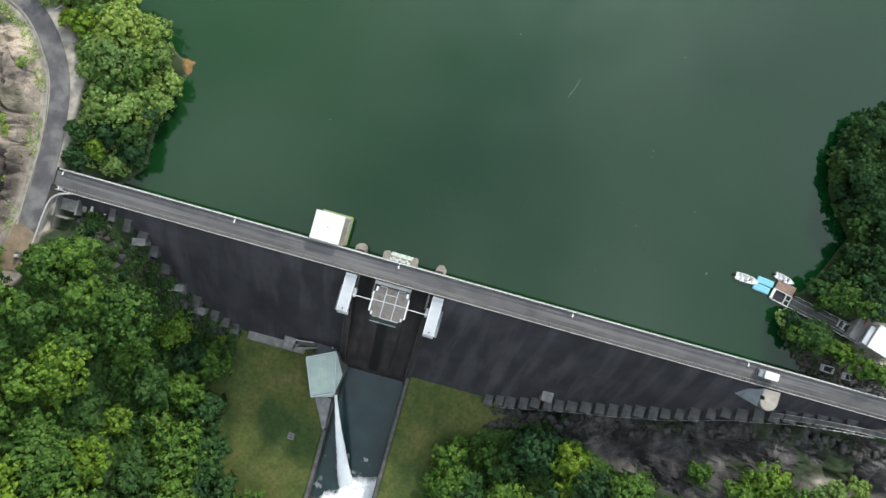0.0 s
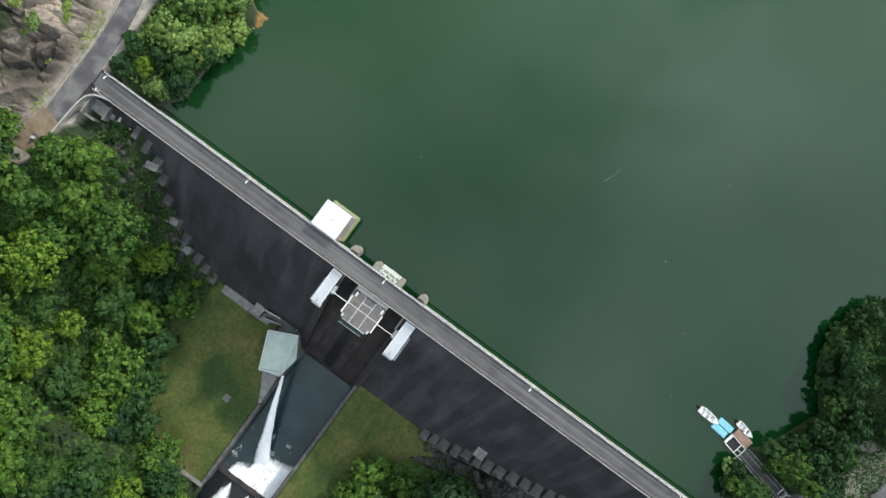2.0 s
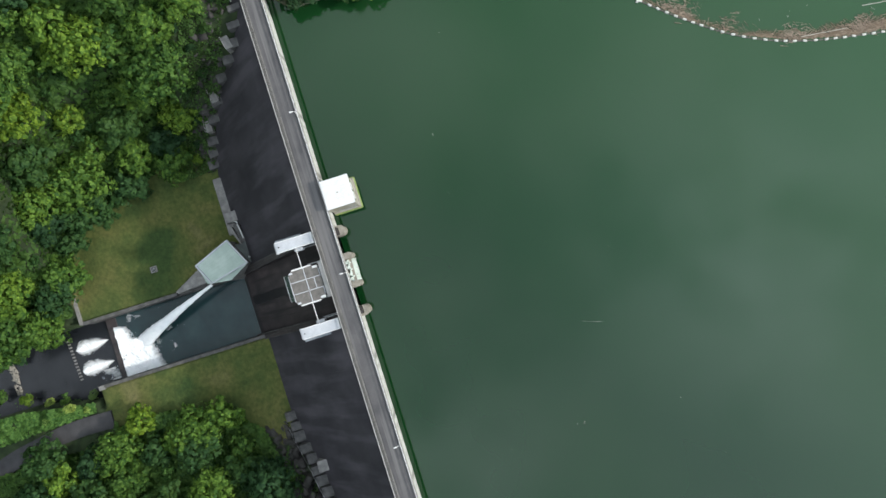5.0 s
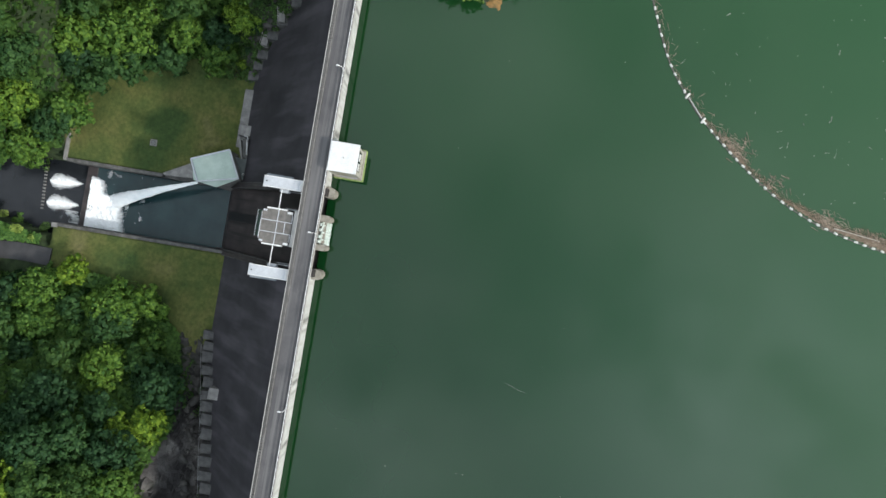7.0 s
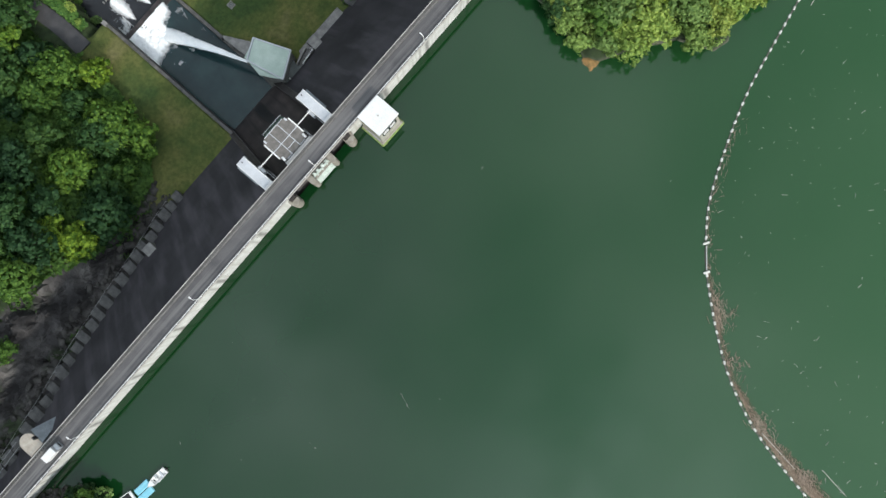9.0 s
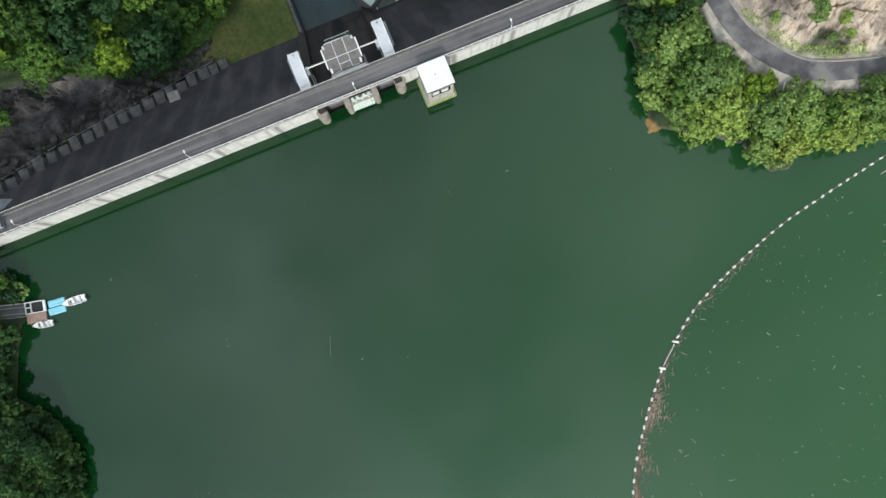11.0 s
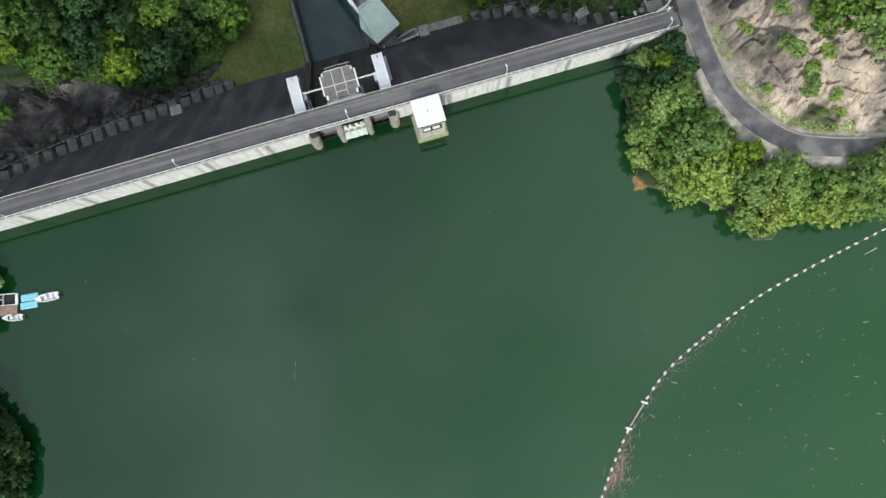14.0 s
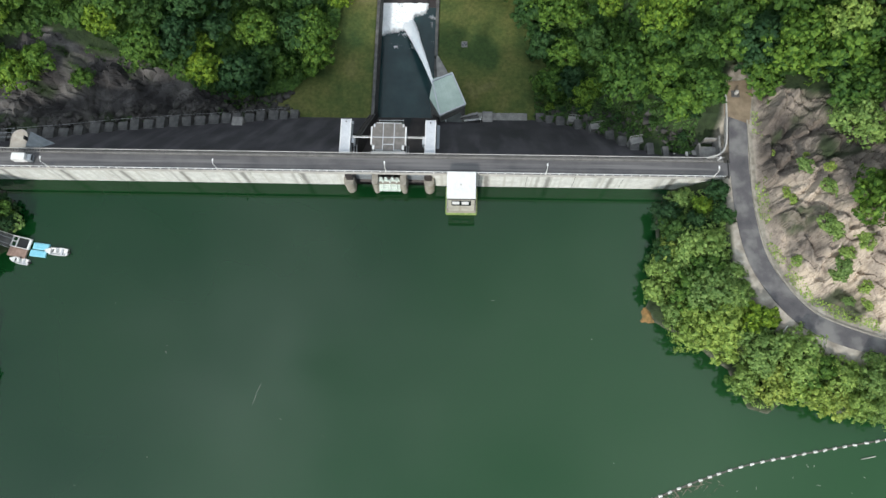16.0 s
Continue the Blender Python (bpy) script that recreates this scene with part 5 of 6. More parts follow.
# bare orange soil at the tip of the wooded point
A, B = np.meshgrid(np.arange(-70, -63.0, 0.2), np.arange(22.0, 29.2, 0.2))
rr_ = np.hypot((A + 67.5) / 2.2, (B - 25.6) / 2.6) + 0.9 * fbm(A * 0.7, B * 0.7) + 0.25
idn = np.arange(A.size).reshape(A.shape)
me = grid_mesh("soil_bank", np.stack([A, B, WATER + 0.7 * (1 - rr_)], -1).reshape(-1, 3), np.stack([idn[:-1, :-1], idn[:-1, 1:], idn[1:, 1:], idn[1:, :-1]], -1).reshape(-1, 4))
tagged(link("soil_bank", me, stained("orange soil", (0.13, 0.10, 0.04), (0.36, 0.20, 0.07), 1.2, 0.95)), "bare orange soil at the water's edge", "soil bank", kind="structure")

# ---- log boom ----
BOOM = [(-128, 49.6), (-115.2, 51.6), (-96.5, 55.2), (-84.7, 57.9), (-71.5, 62.6), (-60.5, 67.6), (-53.1, 73.0), (-48.3, 77.3), (-40.0, 87.2), (-33.2, 97.3), (-28.4, 108.6), (-25.2, 123), (-23.5, 140), (-26, 170), (-40, 210)]
bl = smooth_line(BOOM, 0.5)
lb = thing("log_boom", "floating log boom of white floats on a rope", "log boom", (0, 0, WATER))
part("rope", ribbon([(x, y, 0.0) for x, y in bl[::3]], 0.14, 0.12, thick=0.3), M_ROPE, lb)
fb_ = bmesh.new()
bmesh.ops.create_cone(fb_, cap_ends=True, segments=10, radius1=0.27, radius2=0.27, depth=0.85, matrix=Matrix.Rotation(math.pi / 2, 4, "Y"))
bmesh.ops.bevel(fb_, geom=list(fb_.edges), offset=0.06, segments=1, affect="EDGES")
fme = bpy.data.meshes.new("float")
fb_.to_mesh(fme), fb_.free()
fme.materials.append(M_BUOY)
acc, last = 0.0, bl[0]
for a, b in zip(bl, bl[1:]):
    acc += float(np.linalg.norm(b - a))
    gap = -53.4 < b[0] < -47.9
    if acc > 2.05 and not gap and b[1] < 150:
        acc = 0.0
        ob = new("float", fme)
        ob.parent = lb
        ob.matrix_basis = Matrix.Translation((b[0], b[1], 0.12)) @ Matrix.Rotation(math.atan2(b[1] - a[1], b[0] - a[0]) + rt.uniform(-0.2, 0.2), 4, "Z")
for x, y in ((-53.2, 73.0), (-48.2, 77.4)):
    mk = bmesh.new()
    box(mk, -0.75, 0.75, -0.26, 0.26, -0.1, 0.45, bev=0.12)
    ob = part("marker_float", mk, M_BUOY, lb, "larger pale marker float")
    ob.matrix_basis = pose(x, y, 0, 0, 0, -30)
part("spreader", rod((-52.8, 73.4, 0.3), (-48.6, 77.0, 0.3), 0.08, 8), M_RAIL, lb)


# brown scum gathered on the outer side of the boom
def scum(A, B):
    d, sd_ = seg_dist(A, B, BOOM)
    up_ = (sd_ > 0) * 1.0
    heavy = 0.55 * sstep(-52, -40, A) + 0.35 * sstep(105, 120, B)
    return np.where((up_ > 0) & (d < 4.5), 0.35 + heavy - d / (0.9 + 1.6 * heavy) + 1.3 * fbm(A * 0.22, B * 0.22, 5), -1)


me = foam_sheet("scum", scum, -82, -18, 55, 142, WATER + 0.012, 0.35, 3.0, 0.0)
M_SCUM = thin_foam("brown scum")
q_ = M_SCUM.node_tree.nodes["Principled BSDF"]
q_.inputs["Base Color"].default_value, q_.inputs["Roughness"].default_value = (0.17, 0.125, 0.085, 1), 0.9
tagged(link("scum", me, M_SCUM), "brown scum and bark bits along the boom", "scum", kind="stuff")


# driftwood caught along the boom, and loose pieces beyond it
def stick_mesh(name, items):
    """One mesh of many thin six-sided sticks: (x, y, z, length, radius, angle)."""
    V, F = [], []
    for x, y, z, L, r, a in items:
        o = len(V)
        ca_, sa_ = math.cos(a), math.sin(a)
        for e in (-1, 1):
            for k in range(5):
                b = 2 * math.pi * k / 5
                px, py, pz = e * L / 2, r * (0.6 if e > 0 else 1.0) * math.cos(b), r * math.sin(b)
                V.append((x + px * ca_ - py * sa_, y + px * sa_ + py * ca_, z + pz))
        for k in range(5):
            F.append((o + k, o + (k + 1) % 5, o + 5 + (k + 1) % 5, o + 5 + k))
    return grid_mesh(name, V, F)


rd_ = random.Random(11)
items = []
for i, (a, b) in enumerate(zip(bl, bl[1:])):
    if not (-80 < a[0] and a[1] < 140):
        continue
    d = (b - a) / np.linalg.norm(b - a)
    nrm = np.array((d[1], -d[0]))
    if nrm @ np.array((-0.6, 0.8)) < 0:
        nrm = -nrm
    dens = 1.2 + 10 * max(0, math.sin(i * 0.11)) ** 4 * (a[0] > -52) + 5 * (a[1] > 112)
    for _ in range(int(dens + rd_.random())):
        o = abs(rd_.gauss(0, 0.9)) + 0.3
        if a[0] > -52:
            o *= 1.5
        q = a + nrm * o + d * rd_.uniform(-0.5, 0.5)
        items.append((q[0], q[1], WATER + rd_.uniform(0.0, 0.12), rd_.uniform(0.3, 1.8), rd_.uniform(0.025, 0.07), math.atan2(d[1], d[0]) + rd_.gauss(0, 0.6)))
for cx, cy, n_ in ((-43.0, 86.6, 60), (-36.9, 95.8, 40), (-30.2, 109.4, 45), (-27.6, 125.0, 130)):     # tangles caught in the bends
    for _ in range(n_):
        items.append((cx + rd_.gauss(0, 1.1), cy + rd_.gauss(0, 1.7), WATER + rd_.uniform(0.0, 0.15), rd_.uniform(0.4, 2.2), rd_.uniform(0.03, 0.08), 1.05 + rd_.gauss(0, 0.7)))
tagged(link("driftwood", stick_mesh("driftwood", items), M_WOOD), "brown driftwood and twigs caught along the boom", "driftwood", kind="stuff")
items = []
for _ in range(420):
    q = bl[rd_.randrange(len(bl))]
    o = rd_.uniform(2, 55)
    x, y = q[0] - o * 0.55 + rd_.uniform(-3, 3), q[1] + o * 0.85
    items.append((x, y, WATER + 0.02, rd_.choice((0.2, 0.25, 0.3, 0.4, 0.5, 1.2)), rd_.uniform(0.025, 0.06), rd_.uniform(0, 3.14)))
for _ in range(14):
    items.append((rd_.uniform(-60, 60), rd_.uniform(5, 75), WATER + 0.02, rd_.choice((0.2, 0.3, 0.5)), 0.035, rd_.uniform(0, 3.14)))
items += [(18.8, 43.9, WATER + 0.03, 2.3, 0.02, 1.2), (19.6, 46.2, WATER + 0.03, 2.2, 0.02, 1.33), (-112, 55.2, WATER + 0.1, 3.2, 0.12, 0.2), (-28.1, 116.2, WATER + 0.1, 11.0, 0.10, 1.456), (-30.9, 130.5, WATER + 0.1, 8.0, 0.10, 1.45)]
tagged(link("floating_twigs", stick_mesh("floating_twigs", items), M_SILVER), "pale scattered twigs floating on the water", "driftwood", kind="stuff")


# ---- trees ----
def leaf_cards(points, normals, sizes, rng):
    """Small folded leaf sprays, one at each point."""
    n = len(points)
    nrm = normals + rng.normal(0, 0.35, (n, 3))
    nrm /= np.linalg.norm(nrm, axis=1)[:, None] + 1e-9
    t = np.cross(nrm, rng.normal(0, 1, (n, 3)))
    t /= np.linalg.norm(t, axis=1)[:, None] + 1e-9
    b = np.cross(nrm, t)
    s = sizes[:, None]
    a = points + t * s
    c = points - t * s
    l = points + b * s * 0.62 - nrm * s * 0.25
    r = points - b * s * 0.62 - nrm * s * 0.25
    V = np.stack([a, l, c, r], 1).reshape(-1, 3)
    F = np.arange(4 * n).reshape(n, 4)
    F = np.concatenate([F[:, [0, 1, 2]], F[:, [0, 2, 3]]], 1).reshape(-1, 3)
    return V, F


def crown_mesh(seed, rad, height, lobes, cards, size):
    rng = np.random.default_rng(seed)
    C, R = [], []
    for i in range(lobes):
        a = 2.4 * i + rng.uniform(-0.5, 0.5)
        q = math.sqrt((i + 0.3) / lobes)
        k = rad * 0.74 * q
        C.append((k * math.cos(a), k * math.sin(a), height * (0.80 - 0.42 * q * q + rng.uniform(-0.10, 0.10))))
        R.append(rad * rng.uniform(0.27, 0.43))
    C, R = np.array(C), np.array(R)
    # clumps of sprays on each lobe
    nc = cards // 13
    which = rng.choice(lobes, nc, p=R ** 2 / (R ** 2).sum())
    d = rng.normal(0, 1, (nc, 3))
    d[:, 2] = d[:, 2] * 0.8 + 0.45
    d /= np.linalg.norm(d, axis=1)[:, None]
    cc = C[which] + d * (R[which] * rng.uniform(0.62, 1.10, nc))[:, None] * np.array((1, 1, 0.8))
    k = rng.integers(0, nc, cards)
    e = rng.normal(0, 1, (cards, 3)) + 0.9 * d[k]
    e /= np.linalg.norm(e, axis=1)[:, None]
    cr = rad * rng.uniform(0.06, 0.19, nc)
    P = cc[k] + e * (cr[k] * rng.uniform(0.4, 1.2, cards))[:, None] * np.array((1.15, 1.15, 0.6))
    V, F = leaf_cards(P, e + 0.7 * d[k], size * rng.uniform(0.6, 1.25, cards), rng)
    return grid_mesh("crown", V, F), C


def trunk_mesh(seed, height, C):
    rng = random.Random(seed)
    bm = bmesh.new()
    top = Vector((0, 0, height * 0.62))
    rod((0, 0, -1.5), tuple(top), 0.28, 8, 0.14, bm)
    for c in C[:: max(1, len(C) // 6)]:
        rod((0, 0, height * rng.uniform(0.3, 0.55)), tuple(c), 0.10, 5, 0.03, bm)
    me = bpy.data.meshes.new("trunk")
    bm.to_mesh(me), bm.free()
    me.materials.append(M_BARK)
    return me


KINDS = []
for i in range(9):
    rad = (3.6, 4.6, 5.4, 6.0, 4.1, 5.0, 3.0, 3.8, 4.6)[i]
    hh = rad * (1.7, 1.6, 1.5, 1.4, 1.7, 1.6, 1.6, 1.5, 1.5)[i]
    shore = i >= 6
    cm, C = crown_mesh(20 + i, rad, hh, (14, 18, 22, 26, 16, 20, 16, 18, 22)[i], int(rad * rad * (112 if not shore else 150)), 0.43 if not shore else 0.34)
    cm.materials.append(M_LEAF2 if shore else M_LEAF)
    KINDS.append((rad, hh, cm, trunk_mesh(i, hh, C), shore))
for i in range(6):      # the same crowns in a darker green with shade put in, kinds 9 to 14
    rad, hh, cm, tm, shore = KINDS[i]
    cm = cm.copy()
    cm.materials.clear()
    cm.materials.append(M_LEAF3)
    KINDS.append((rad, hh, cm, tm, shore))

LABELS = {False: "broadleaf tree with a dense deep green crown on the slope", True: "pale green broadleaf tree leaning over the shore"}


def tree(x, y, z, kind, scale, rng):
    rad, hh, cm, tm, shore = KINDS[kind]
    t = new("tree")
    t.empty_display_size = 0.3
    t.matrix_basis = pose(x, y, z, rng.uniform(-5, 5), rng.uniform(-5, 5), rng.uniform(0, 360))
    t.scale = (scale, scale, scale * rng.uniform(0.9, 1.1))
    tagged(t, "shade toned dark green tree with a dense rounded crown" if kind > 8 else LABELS[shore], "tree", "shore trees" if shore else "valley trees")
    for name, m in (("trunk", tm), ("crown", cm)):
        o = new(name, m)
        o.parent = t


def scatter(n, spacing, test, x0, x1, y0, y1, seed, kinds, smin=0.85, smax=1.2):
    """Trees dropped at random where test allows, at a least distance."""
    rng = random.Random(seed)
    got = []
    tries = n * 40
    xs = np.array([rng.uniform(x0, x1) for _ in range(tries)])
    ys = np.array([rng.uniform(y0, y1) for _ in range(tries)])
    ok = test(xs, ys)
    hs = ground(xs, ys)[0]
    for x, y, z, k in zip(xs, ys, hs, ok):
        if len(got) >= n:
            break
        if k and all((x - a) ** 2 + (y - b) ** 2 > spacing ** 2 for a, b in got):
            got.append((x, y))
            tree(x, y, z - 0.4, rng.choice(kinds), rng.uniform(smin, smax), rng)
    return got


def forest_left(X, Y):
    el = edge_l(Y)
    toe = np.interp(X, [-75, -64, -56, -44], [-15, -23, -33, -38])
    return (X < el + 0.2) & (Y < toe - 5.0) & ((X > -83) | (Y < -31) | (X < -91)) & ~((X < -86) & (Y > np.minimum(-28 + 0.5 * (-90 - X), -19)))


def abutment_left(X, Y):
    toe = np.interp(X, [-75, -64, -56, -44], [-15, -23, -33, -38])
    return (Y < toe + 0.5) & (Y > toe - 7) & (X > -79) & (X < -47)


def forest_right(X, Y):
    er = edge_r(Y)
    return (X > er + 1.0) & (Y < -38.5 - 3.5 * np.sin(X * 0.11) - 2.5 * ((X > 38) & (X < 78))) & ~((X < 42) & (Y > -42 + (X - 24) * 0.2) & (X > 20)) & ~((Y < -79) & (X < 14))


def shore_left(X, Y):
    d, _ = seg_dist(X, Y, SHORE_L[:-1])
    r, s = seg_dist(X, Y, ROAD_L)
    return inside(X, Y, SHORE_L) & (s < 0) & (d > 0.9) & (r > np.where((Y > 7) & (X > -110), 7.2, 4.6)) & (Y > -2) & (np.hypot(X + 66.8, Y - 25.5) > 3.6)


def shore_right(X, Y):
    d, _ = seg_dist(X, Y, SHORE_R[:-1])
    ramp_ = seg_dist(X, Y, [(78, 12.2), (97, 7)])[0]
    return inside(X, Y, SHORE_R) & (d > 0.3) & (ramp_ > 3.2) & (X < 101 + 0.15 * Y) & (Y > 1.0) & ~((X > 92) & (Y < 13))


scatter(130, 5.9, forest_left, -116, -14, -106, -14, 1, (0, 1, 2, 3, 4, 5, 0, 1, 2, 3, 4, 5, 10, 11, 13), 1.0, 1.5)
scatter(84, 6.2, forest_right, 9, 112, -100, -34, 2, (0, 1, 2, 3, 4, 5, 9, 10, 11, 13, 14), 1.0, 1.4)


def saplings(name, label, test, x0, x1, y0, y1, n, seed):
    """Young trees between the tall ones, as one mass."""
    rng = np.random.default_rng(seed)
    X, Y = rng.uniform(x0, x1, n), rng.uniform(y0, y1, n)
    k = test(X, Y)
    X, Y = X[k], Y[k]
    Z = ground(X, Y)[0]
    src_ = []
    for q in (0, 4):
        m_ = KINDS[q][2]
        co = np.empty(len(m_.vertices) * 3, np.float32)
        m_.vertices.foreach_get("co", co)
        src_.append(co.reshape(-1, 4, 3)[::2])
    V = []
    for x, y, z in zip(X, Y, Z):
        c = src_[rng.integers(2)].reshape(-1, 3) * rng.uniform(0.4, 0.75)
        a = rng.uniform(0, 6.28)
        V.append(np.stack([c[:, 0] * math.cos(a) - c[:, 1] * math.sin(a) + x, c[:, 0] * math.sin(a) + c[:, 1] * math.cos(a) + y, c[:, 2] + z - 0.5], -1))
    V = np.concatenate(V)
    tagged(link(name, grid_mesh(name, V, np.arange(len(V)).reshape(-1, 4)), M_SAPLING), label, "undergrowth", kind="stuff")


saplings("saplings", "young dark green trees between the tall ones", forest_left, -100, -18, -95, -14, 130, 16)
saplings("saplings", "young dark green trees between the tall ones", forest_right, 10, 105, -95, -34, 130, 17)
scatter(12, 3.4, abutment_left, -80, -46, -44, -12, 6, (9, 4, 9), 0.34, 0.52)
scatter(15, 3.8, shore_left, -100, -66, -3, 13, 3, (4, 13, 7, 10, 0), 0.65, 1.0)
scatter(38, 3.9, shore_left, -128, -66, 12, 52, 3, (6, 7, 8, 7, 8, 7, 4), 0.85, 1.3)
rt2 = random.Random(8)
for x, y, k, sc in ((2.0, -85.0, 6, 0.5), (3.5, -88.5, 6, 0.55), (1.5, -92.5, 4, 0.4), (0.5, -97.0, 6, 0.5), (-2.0, -102.0, 4, 0.5), (-5.0, -108.5, 0, 0.6), (5.2, -84.0, 6, 0.4), (4.8, -94.5, 6, 0.45)):
    tree(x, y, max(height_at(x, y), -31.5) - 0.3, k, sc, rt2)
for x, y, k, sc in ((79.5, 7.0, 6, 0.95), (82.5, 4.6, 4, 0.8), (86.5, 4.4, 0, 0.85), (90.5, 3.0, 4, 0.75), (94.5, 1.8, 0, 0.95), (98.0, 1.2, 4, 0.8), (85.5, 13.8, 0, 0.8), (89.0, 15.0, 5, 0.8), (93.5, 14.5, 4, 0.9)):
    tree(x, y, height_at(x, y) - 0.3, k, sc, rt2)
for x, y, k, sc in ((83.5, -30.0, 2, 1.15), (89.0, -32.5, 5, 0.95), (79.5, -33.5, 1, 0.95), (72.2, -32.4, 4, 0.75), (95.5, -29.6, 7, 0.85), (100.0, -27.0, 6, 0.9), (104.0, -25.2, 7, 0.75), (36.5, -39.2, 4, 0.8), (38.5, -42.0, 0, 0.9), (33.0, -41.6, 13, 0.7), (45.2, -46.2, 4, 0.9), (57.0, -47.0, 5, 0.8), (65.5, -45.4, 4, 0.85)):
    tree(x, y, height_at(x, y) - 0.3, k, sc, rt2)
fringe = smooth_line([q for q in SHORE_R[1:10]], 3.0)
for i, (a, b) in enumerate(zip(fringe, fringe[1:])):
    d = (b - a) / np.linalg.norm(b - a)
    inl_ = np.array((d[1], -d[0]))
    if abs(a[1] - 11.5) < 3.2:
        continue
    for off, ks in ((rt2.uniform(0.6, 1.6), (9, 13, 9)), (rt2.uniform(4.2, 5.6), (10, 14, 13))):
        q = a + inl_ * off + d * rt2.uniform(-0.8, 0.8)
        if q[1] > 1 and not (90 < q[0] < 106 and q[1] < 15):
            tree(q[0], q[1], max(height_at(q[0], q[1]), 0.3) - 0.4, rt2.choice(ks), rt2.uniform(0.6, 0.9), rt2)
scatter(16, 4.4, shore_right, 76, 122, 0, 75, 4, (9, 10, 13, 14), 0.65, 0.95)


def thicket(name, label, test, x0, x1, y0, y1, n, seed, size, rise, material):
    """Low bushes and saplings as one mass of leaf sprays over the ground."""
    rng = np.random.default_rng(seed)
    X, Y = rng.uniform(x0, x1, n), rng.uniform(y0, y1, n)
    k = test(X, Y)
    X, Y = X[k], Y[k]
    Z = ground(X, Y)[0]
    hum = np.clip(fbm(X * 0.30, Y * 0.30, 3) + 0.5, 0, 1)
    P = np.stack([X, Y, Z + hum * rise * rng.uniform(0.55, 1.0, len(X))], -1)
    nrm = np.stack([-(fbm(X * 0.3 + 0.1, Y * 0.3) - fbm(X * 0.3 - 0.1, Y * 0.3)) * 8, -(fbm(X * 0.3, Y * 0.3 + 0.1) - fbm(X * 0.3, Y * 0.3 - 0.1)) * 8, np.ones(len(X))], -1)
    V, F = leaf_cards(P, nrm, size * rng.uniform(0.6, 1.3, len(X)), rng)
    tagged(link(name, grid_mesh(name, V, F), material), label, "undergrowth", kind="stuff")


thicket("undergrowth", "dense green undergrowth between the trees", lambda X, Y: forest_left(X + 1, Y + 1), -126, -16, -112, -12, 80000, 31, 0.8, 3.4, M_SHRUB)
thicket("undergrowth", "dense green undergrowth between the trees", lambda X, Y: forest_right(X - 1, Y - 1), 8, 120, -112, -30, 80000, 32, 0.8, 3.4, M_SHRUB)
thicket("shore_bushes", "pale green bushes along the shore", lambda X, Y: inside(X, Y, SHORE_L) & shore_left(X, Y), -128, -66, -3, 52, 30000, 33, 0.34, 3.0, M_LEAF2)
thicket("shore_bushes", "dark green bushes along the bank", lambda X, Y: shore_right(X, Y), 76, 122, 0, 76, 26000, 34, 0.36, 2.4, M_SHRUB)


thicket("river_bushes", "dense green bushes along the river bank", lambda X, Y: (X > 0.8 - 0.16 * (-84 - Y)) & (X < 6.4 + 0.05 * (-84 - Y)) & (fbm(X * 0.3 + 5, Y * 0.3) > -0.22), -8, 9, -122, -82, 16000, 37, 0.42, 2.6, M_SAPLING)


def rock_fringe(X, Y):
    d, s_ = seg_dist(X, Y, ROAD_L)
    return (s_ > 0) & (X < -86) & (Y > -20) & (d > 2.9) & (d < 4.6 + 3 * fbm(X * 0.2, Y * 0.2)) & (fbm(X * 0.2 + 3, Y * 0.2) > -0.1)


thicket("roadside_weeds", "yellow green weeds along the foot of the rock", rock_fringe, -128, -86, -20, 60, 40000, 35, 0.22, 0.7, M_LEAF2)
rs = random.Random(21)
for x, y, k in ((-97.0, -3.6, 0.52), (-100.5, 1.8, 0.55), (-99.8, 10.1, 0.72), (-102.8, 17.6, 0.62), (-102.4, 19.2, 0.5), (-100.9, -2.6, 0.36), (-96.0, 15.5, 0.40), (-94.5, 1.0, 0.34), (-95.0, 3.0, 0.3), (-103.4, 15.2, 0.45), (-106.1, 12.8, 0.6), (-108.2, 21.4, 0.42), (-110.6, 24.0, 0.38), (-104.5, 8.0, 0.4), (-98.5, -6.5, 0.3), (-93.2, -9.0, 0.26), (-105.5, 24.0, 0.34)):
    rad, hh, cm, tm, _ = KINDS[6]
    sb = new("shrub")
    sb.empty_display_size = 0.3
    sb.matrix_basis = pose(x, y, height_at(x, y) - 0.4, 0, 0, rs.uniform(0, 360))
    k *= 1.35
    sb.scale = (k, k, k * 0.6)
    tagged(sb, "bright green shrub rooted in the rock face", "shrub", "rock shrubs")
    for name, m_ in (("stem", tm), ("foliage", cm)):
        o = new(name, m_)
        o.parent = sb


def rock_top(X, Y):
    d, s_ = seg_dist(X, Y, WEST_LINE)
    return (s_ > 0) & (X < -99) & (Y > -33) & (d > np.where(Y > -8, 17.0, 14.0) + 6 * fbm(X * 0.1, Y * 0.1))


scatter(24, 5.6, rock_top, -132, -97, -33, 36, 9, (1, 8, 7, 5, 8), 1.15, 1.5)


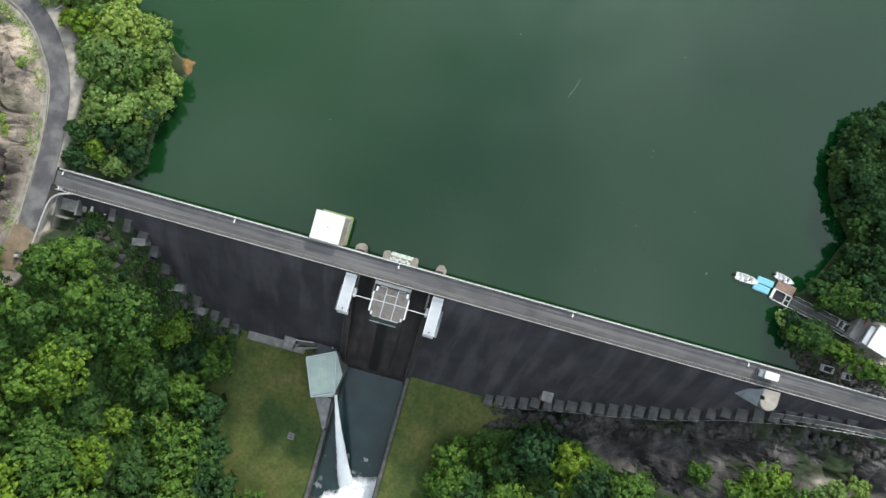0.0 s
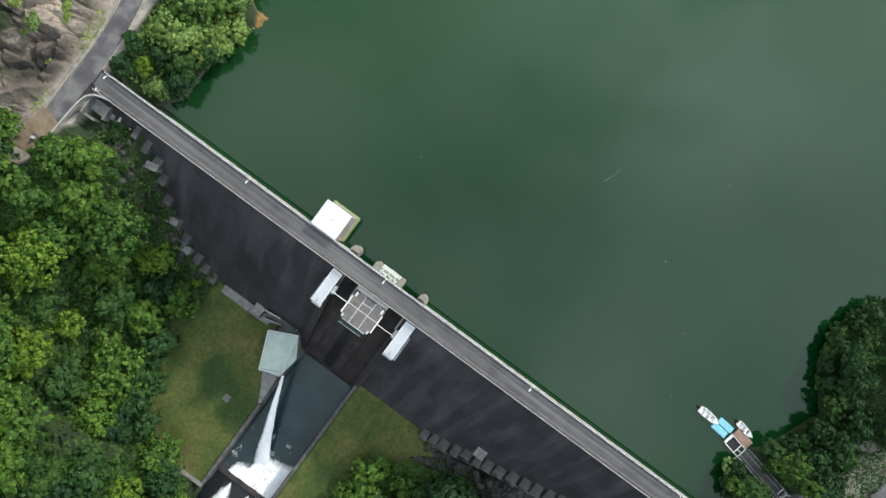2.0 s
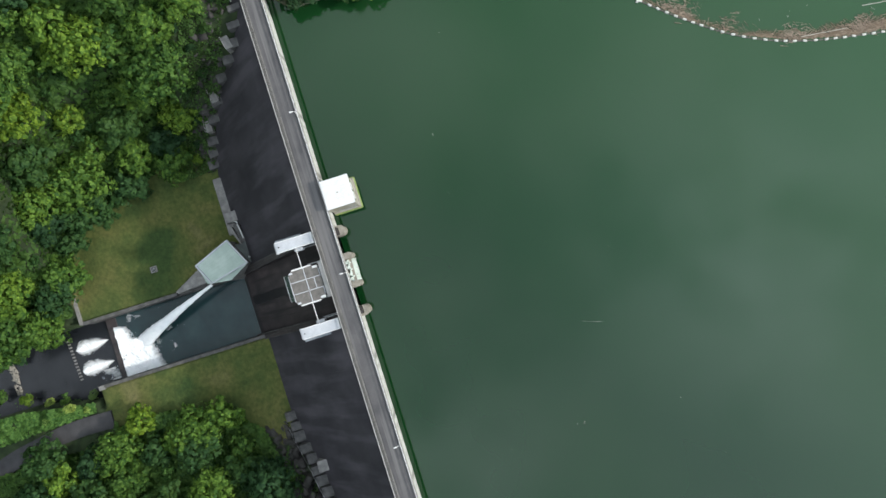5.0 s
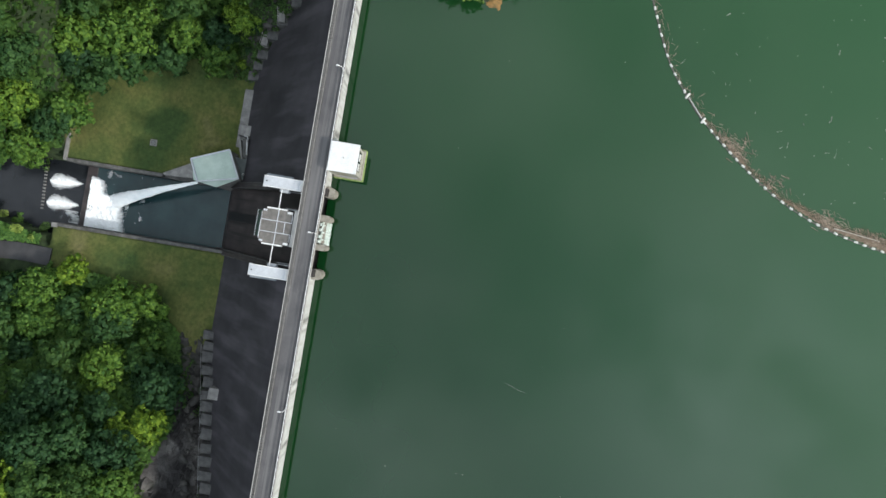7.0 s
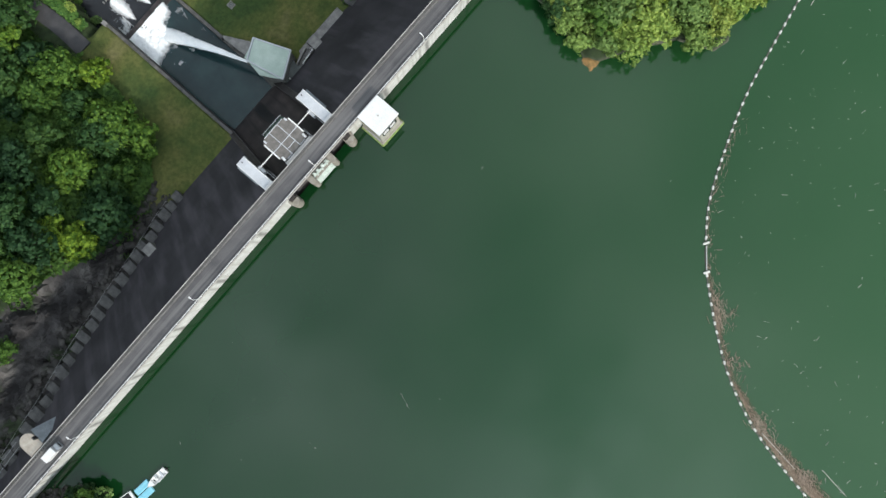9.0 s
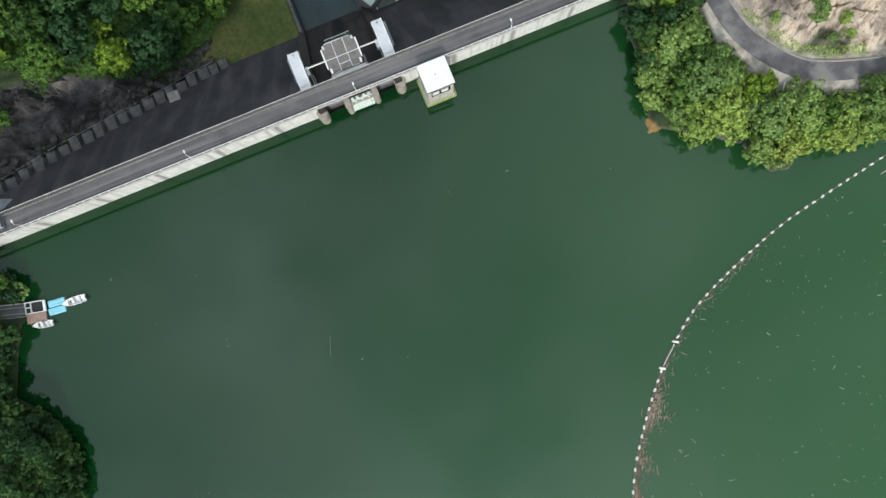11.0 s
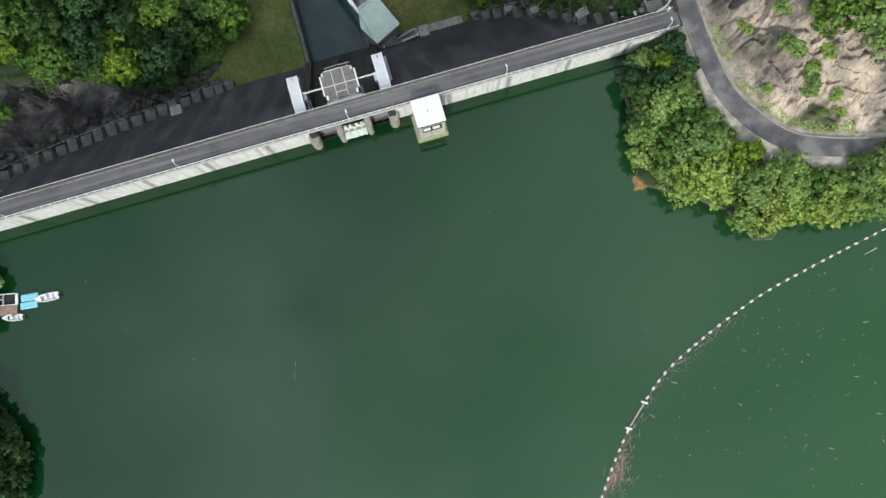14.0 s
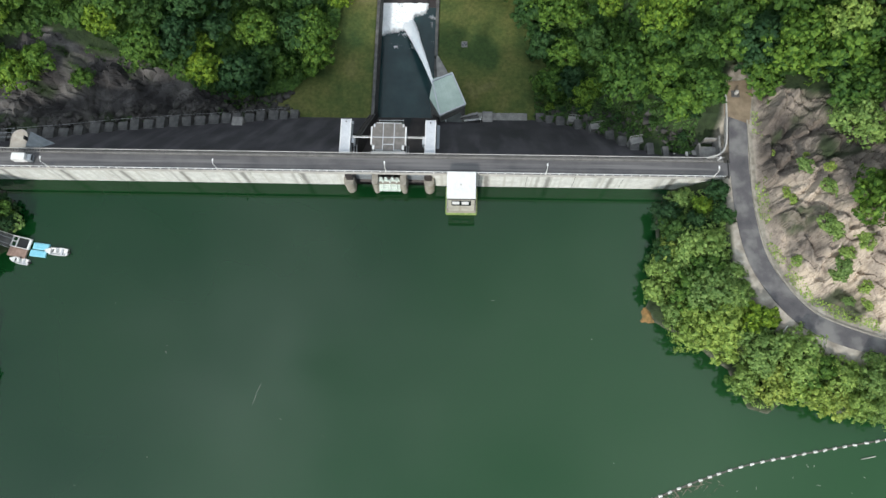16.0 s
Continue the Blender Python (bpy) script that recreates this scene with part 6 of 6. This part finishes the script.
def chunks(name, label, test, x0, x1, y0, y1, n, seed, smin, smax, material):
    """Broken rock lying on the ground as one heap of angular pieces."""
    rng = np.random.default_rng(seed)
    base = np.array([(x, y, z) for x in (-0.8, 0.8) for y in (-0.8, 0.8) for z in (-0.8, 0.8)])
    tri3 = np.array([(0, 1, 3, 2), (4, 6, 7, 5), (0, 4, 5, 1), (2, 3, 7, 6), (0, 2, 6, 4), (1, 5, 7, 3)])
    X, Y = rng.uniform(x0, x1, n), rng.uniform(y0, y1, n)
    k = test(X, Y)
    X, Y = X[k], Y[k]
    Z = ground(X, Y)[0]
    V, F = [], []
    for i, (x, y, z) in enumerate(zip(X, Y, Z)):
        sz = smin + (smax - smin) * rng.random() ** 2
        a = rng.uniform(0, 6.28)
        q = (base + rng.normal(0, 0.28, base.shape)) * (sz * np.array((1.4, 0.85, 0.6)))
        q = np.stack([q[:, 0] * math.cos(a) - q[:, 1] * math.sin(a), q[:, 0] * math.sin(a) + q[:, 1] * math.cos(a), q[:, 2]], -1)
        V.append(q + (x, y, max(z, -32.5 if "river" in name else z) + 0.1 * sz)), F.append(tri3 + i * len(base))
    tagged(link(name, grid_mesh(name, np.concatenate(V), np.concatenate(F)), material), label, "rubble", kind="stuff")


M_RUBBLE = stained("broken grey rock", (0.030, 0.029, 0.028), (0.10, 0.095, 0.088), 0.5, 0.95)
toe_line = lambda X: np.interp(X, [-78, -75, -64, -56, -50, -44], [-11, -13, -20, -29, -33, -36])
chunks("rubble", "dark broken rock along the dam toe", lambda X, Y: (Y < toe_line(X) + 1.5) & (Y > toe_line(X) - 5), -79, -45, -42, -9, 1300, 41, 0.2, 0.85, M_RUBBLE)
toe_r = lambda X: np.interp(X, [23, 34, 47, 60, 71, 81, 96, 110], [-34, -34.5, -31, -27.5, -23, -19, -16, -15])
chunks("rubble", "dark broken rock along the dam toe", lambda X, Y: (Y < toe_r(X)) & (Y > toe_r(X) - 3 - 6 * (X < 38)), 24, 108, -44, -14, 2600, 42, 0.2, 1.1, M_RUBBLE)
chunks("rubble", "brown rubble on the bank beside the dam end", lambda X, Y: (X + 1.2 * Y > 82), 82, 104, -3.6, 2.0, 420, 44, 0.15, 0.6, M_RUBBLE)
chunks("river_stones", "pale stones in a row across the river", lambda X, Y: abs(Y + 105.0) < 0.8, -15, -4, -107, -103, 300, 43, 0.15, 0.45, M_PIER)


def toe_plants(X, Y):
    toe_y = np.interp(X, [-75, -64, -56, -44], [-13, -20, -30, -36])
    left = (X < -45) & (X > -79) & (Y < toe_y + 2.0) & (Y > toe_y - 8) & (fbm(X * 0.25, Y * 0.25) > -0.24)
    right = (X > 24) & (X < 108) & (Y < -26) & (Y > -42) & (fbm(X * 0.11 + 3, Y * 0.2 + 8) > 0.14)
    return left | right


thicket("slope_weeds", "patchy weeds and shrubs on the abutment slope", toe_plants, -80, 110, -46, -9, 110000, 36, 0.32, 1.9, M_SHRUB)


def far_woods(n, seed):
    """Wooded hills beyond the near ground, as one mass of large sprays."""
    rng = np.random.default_rng(seed)
    X, Y = rng.uniform(-520, 520, n), rng.uniform(-480, 560, n)
    near_ = (X > -126) & (X < 116) & (Y > -112) & (Y < 76)
    h = ground(X, Y)[0]
    k = ~near_ & (h > 1.0) & ~((abs(X - 12) < 30) & (Y < -100))
    X, Y, h = X[k], Y[k], h[k]
    bumps = np.clip(fbm(X * 0.12, Y * 0.12, 3) + 0.5, 0, 1)
    P = np.stack([X, Y, h + 9 * bumps * rng.uniform(0.4, 1, len(X))], -1)
    V, F = leaf_cards(P, np.tile((0.0, 0.0, 1.0), (len(X), 1)), rng.uniform(1.4, 3.0, len(X)), rng)
    tagged(link("far_woods", grid_mesh("far_woods", V, F), M_SAPLING), "dense green woods on the surrounding hills", "woods", kind="stuff")


far_woods(130000, 77)
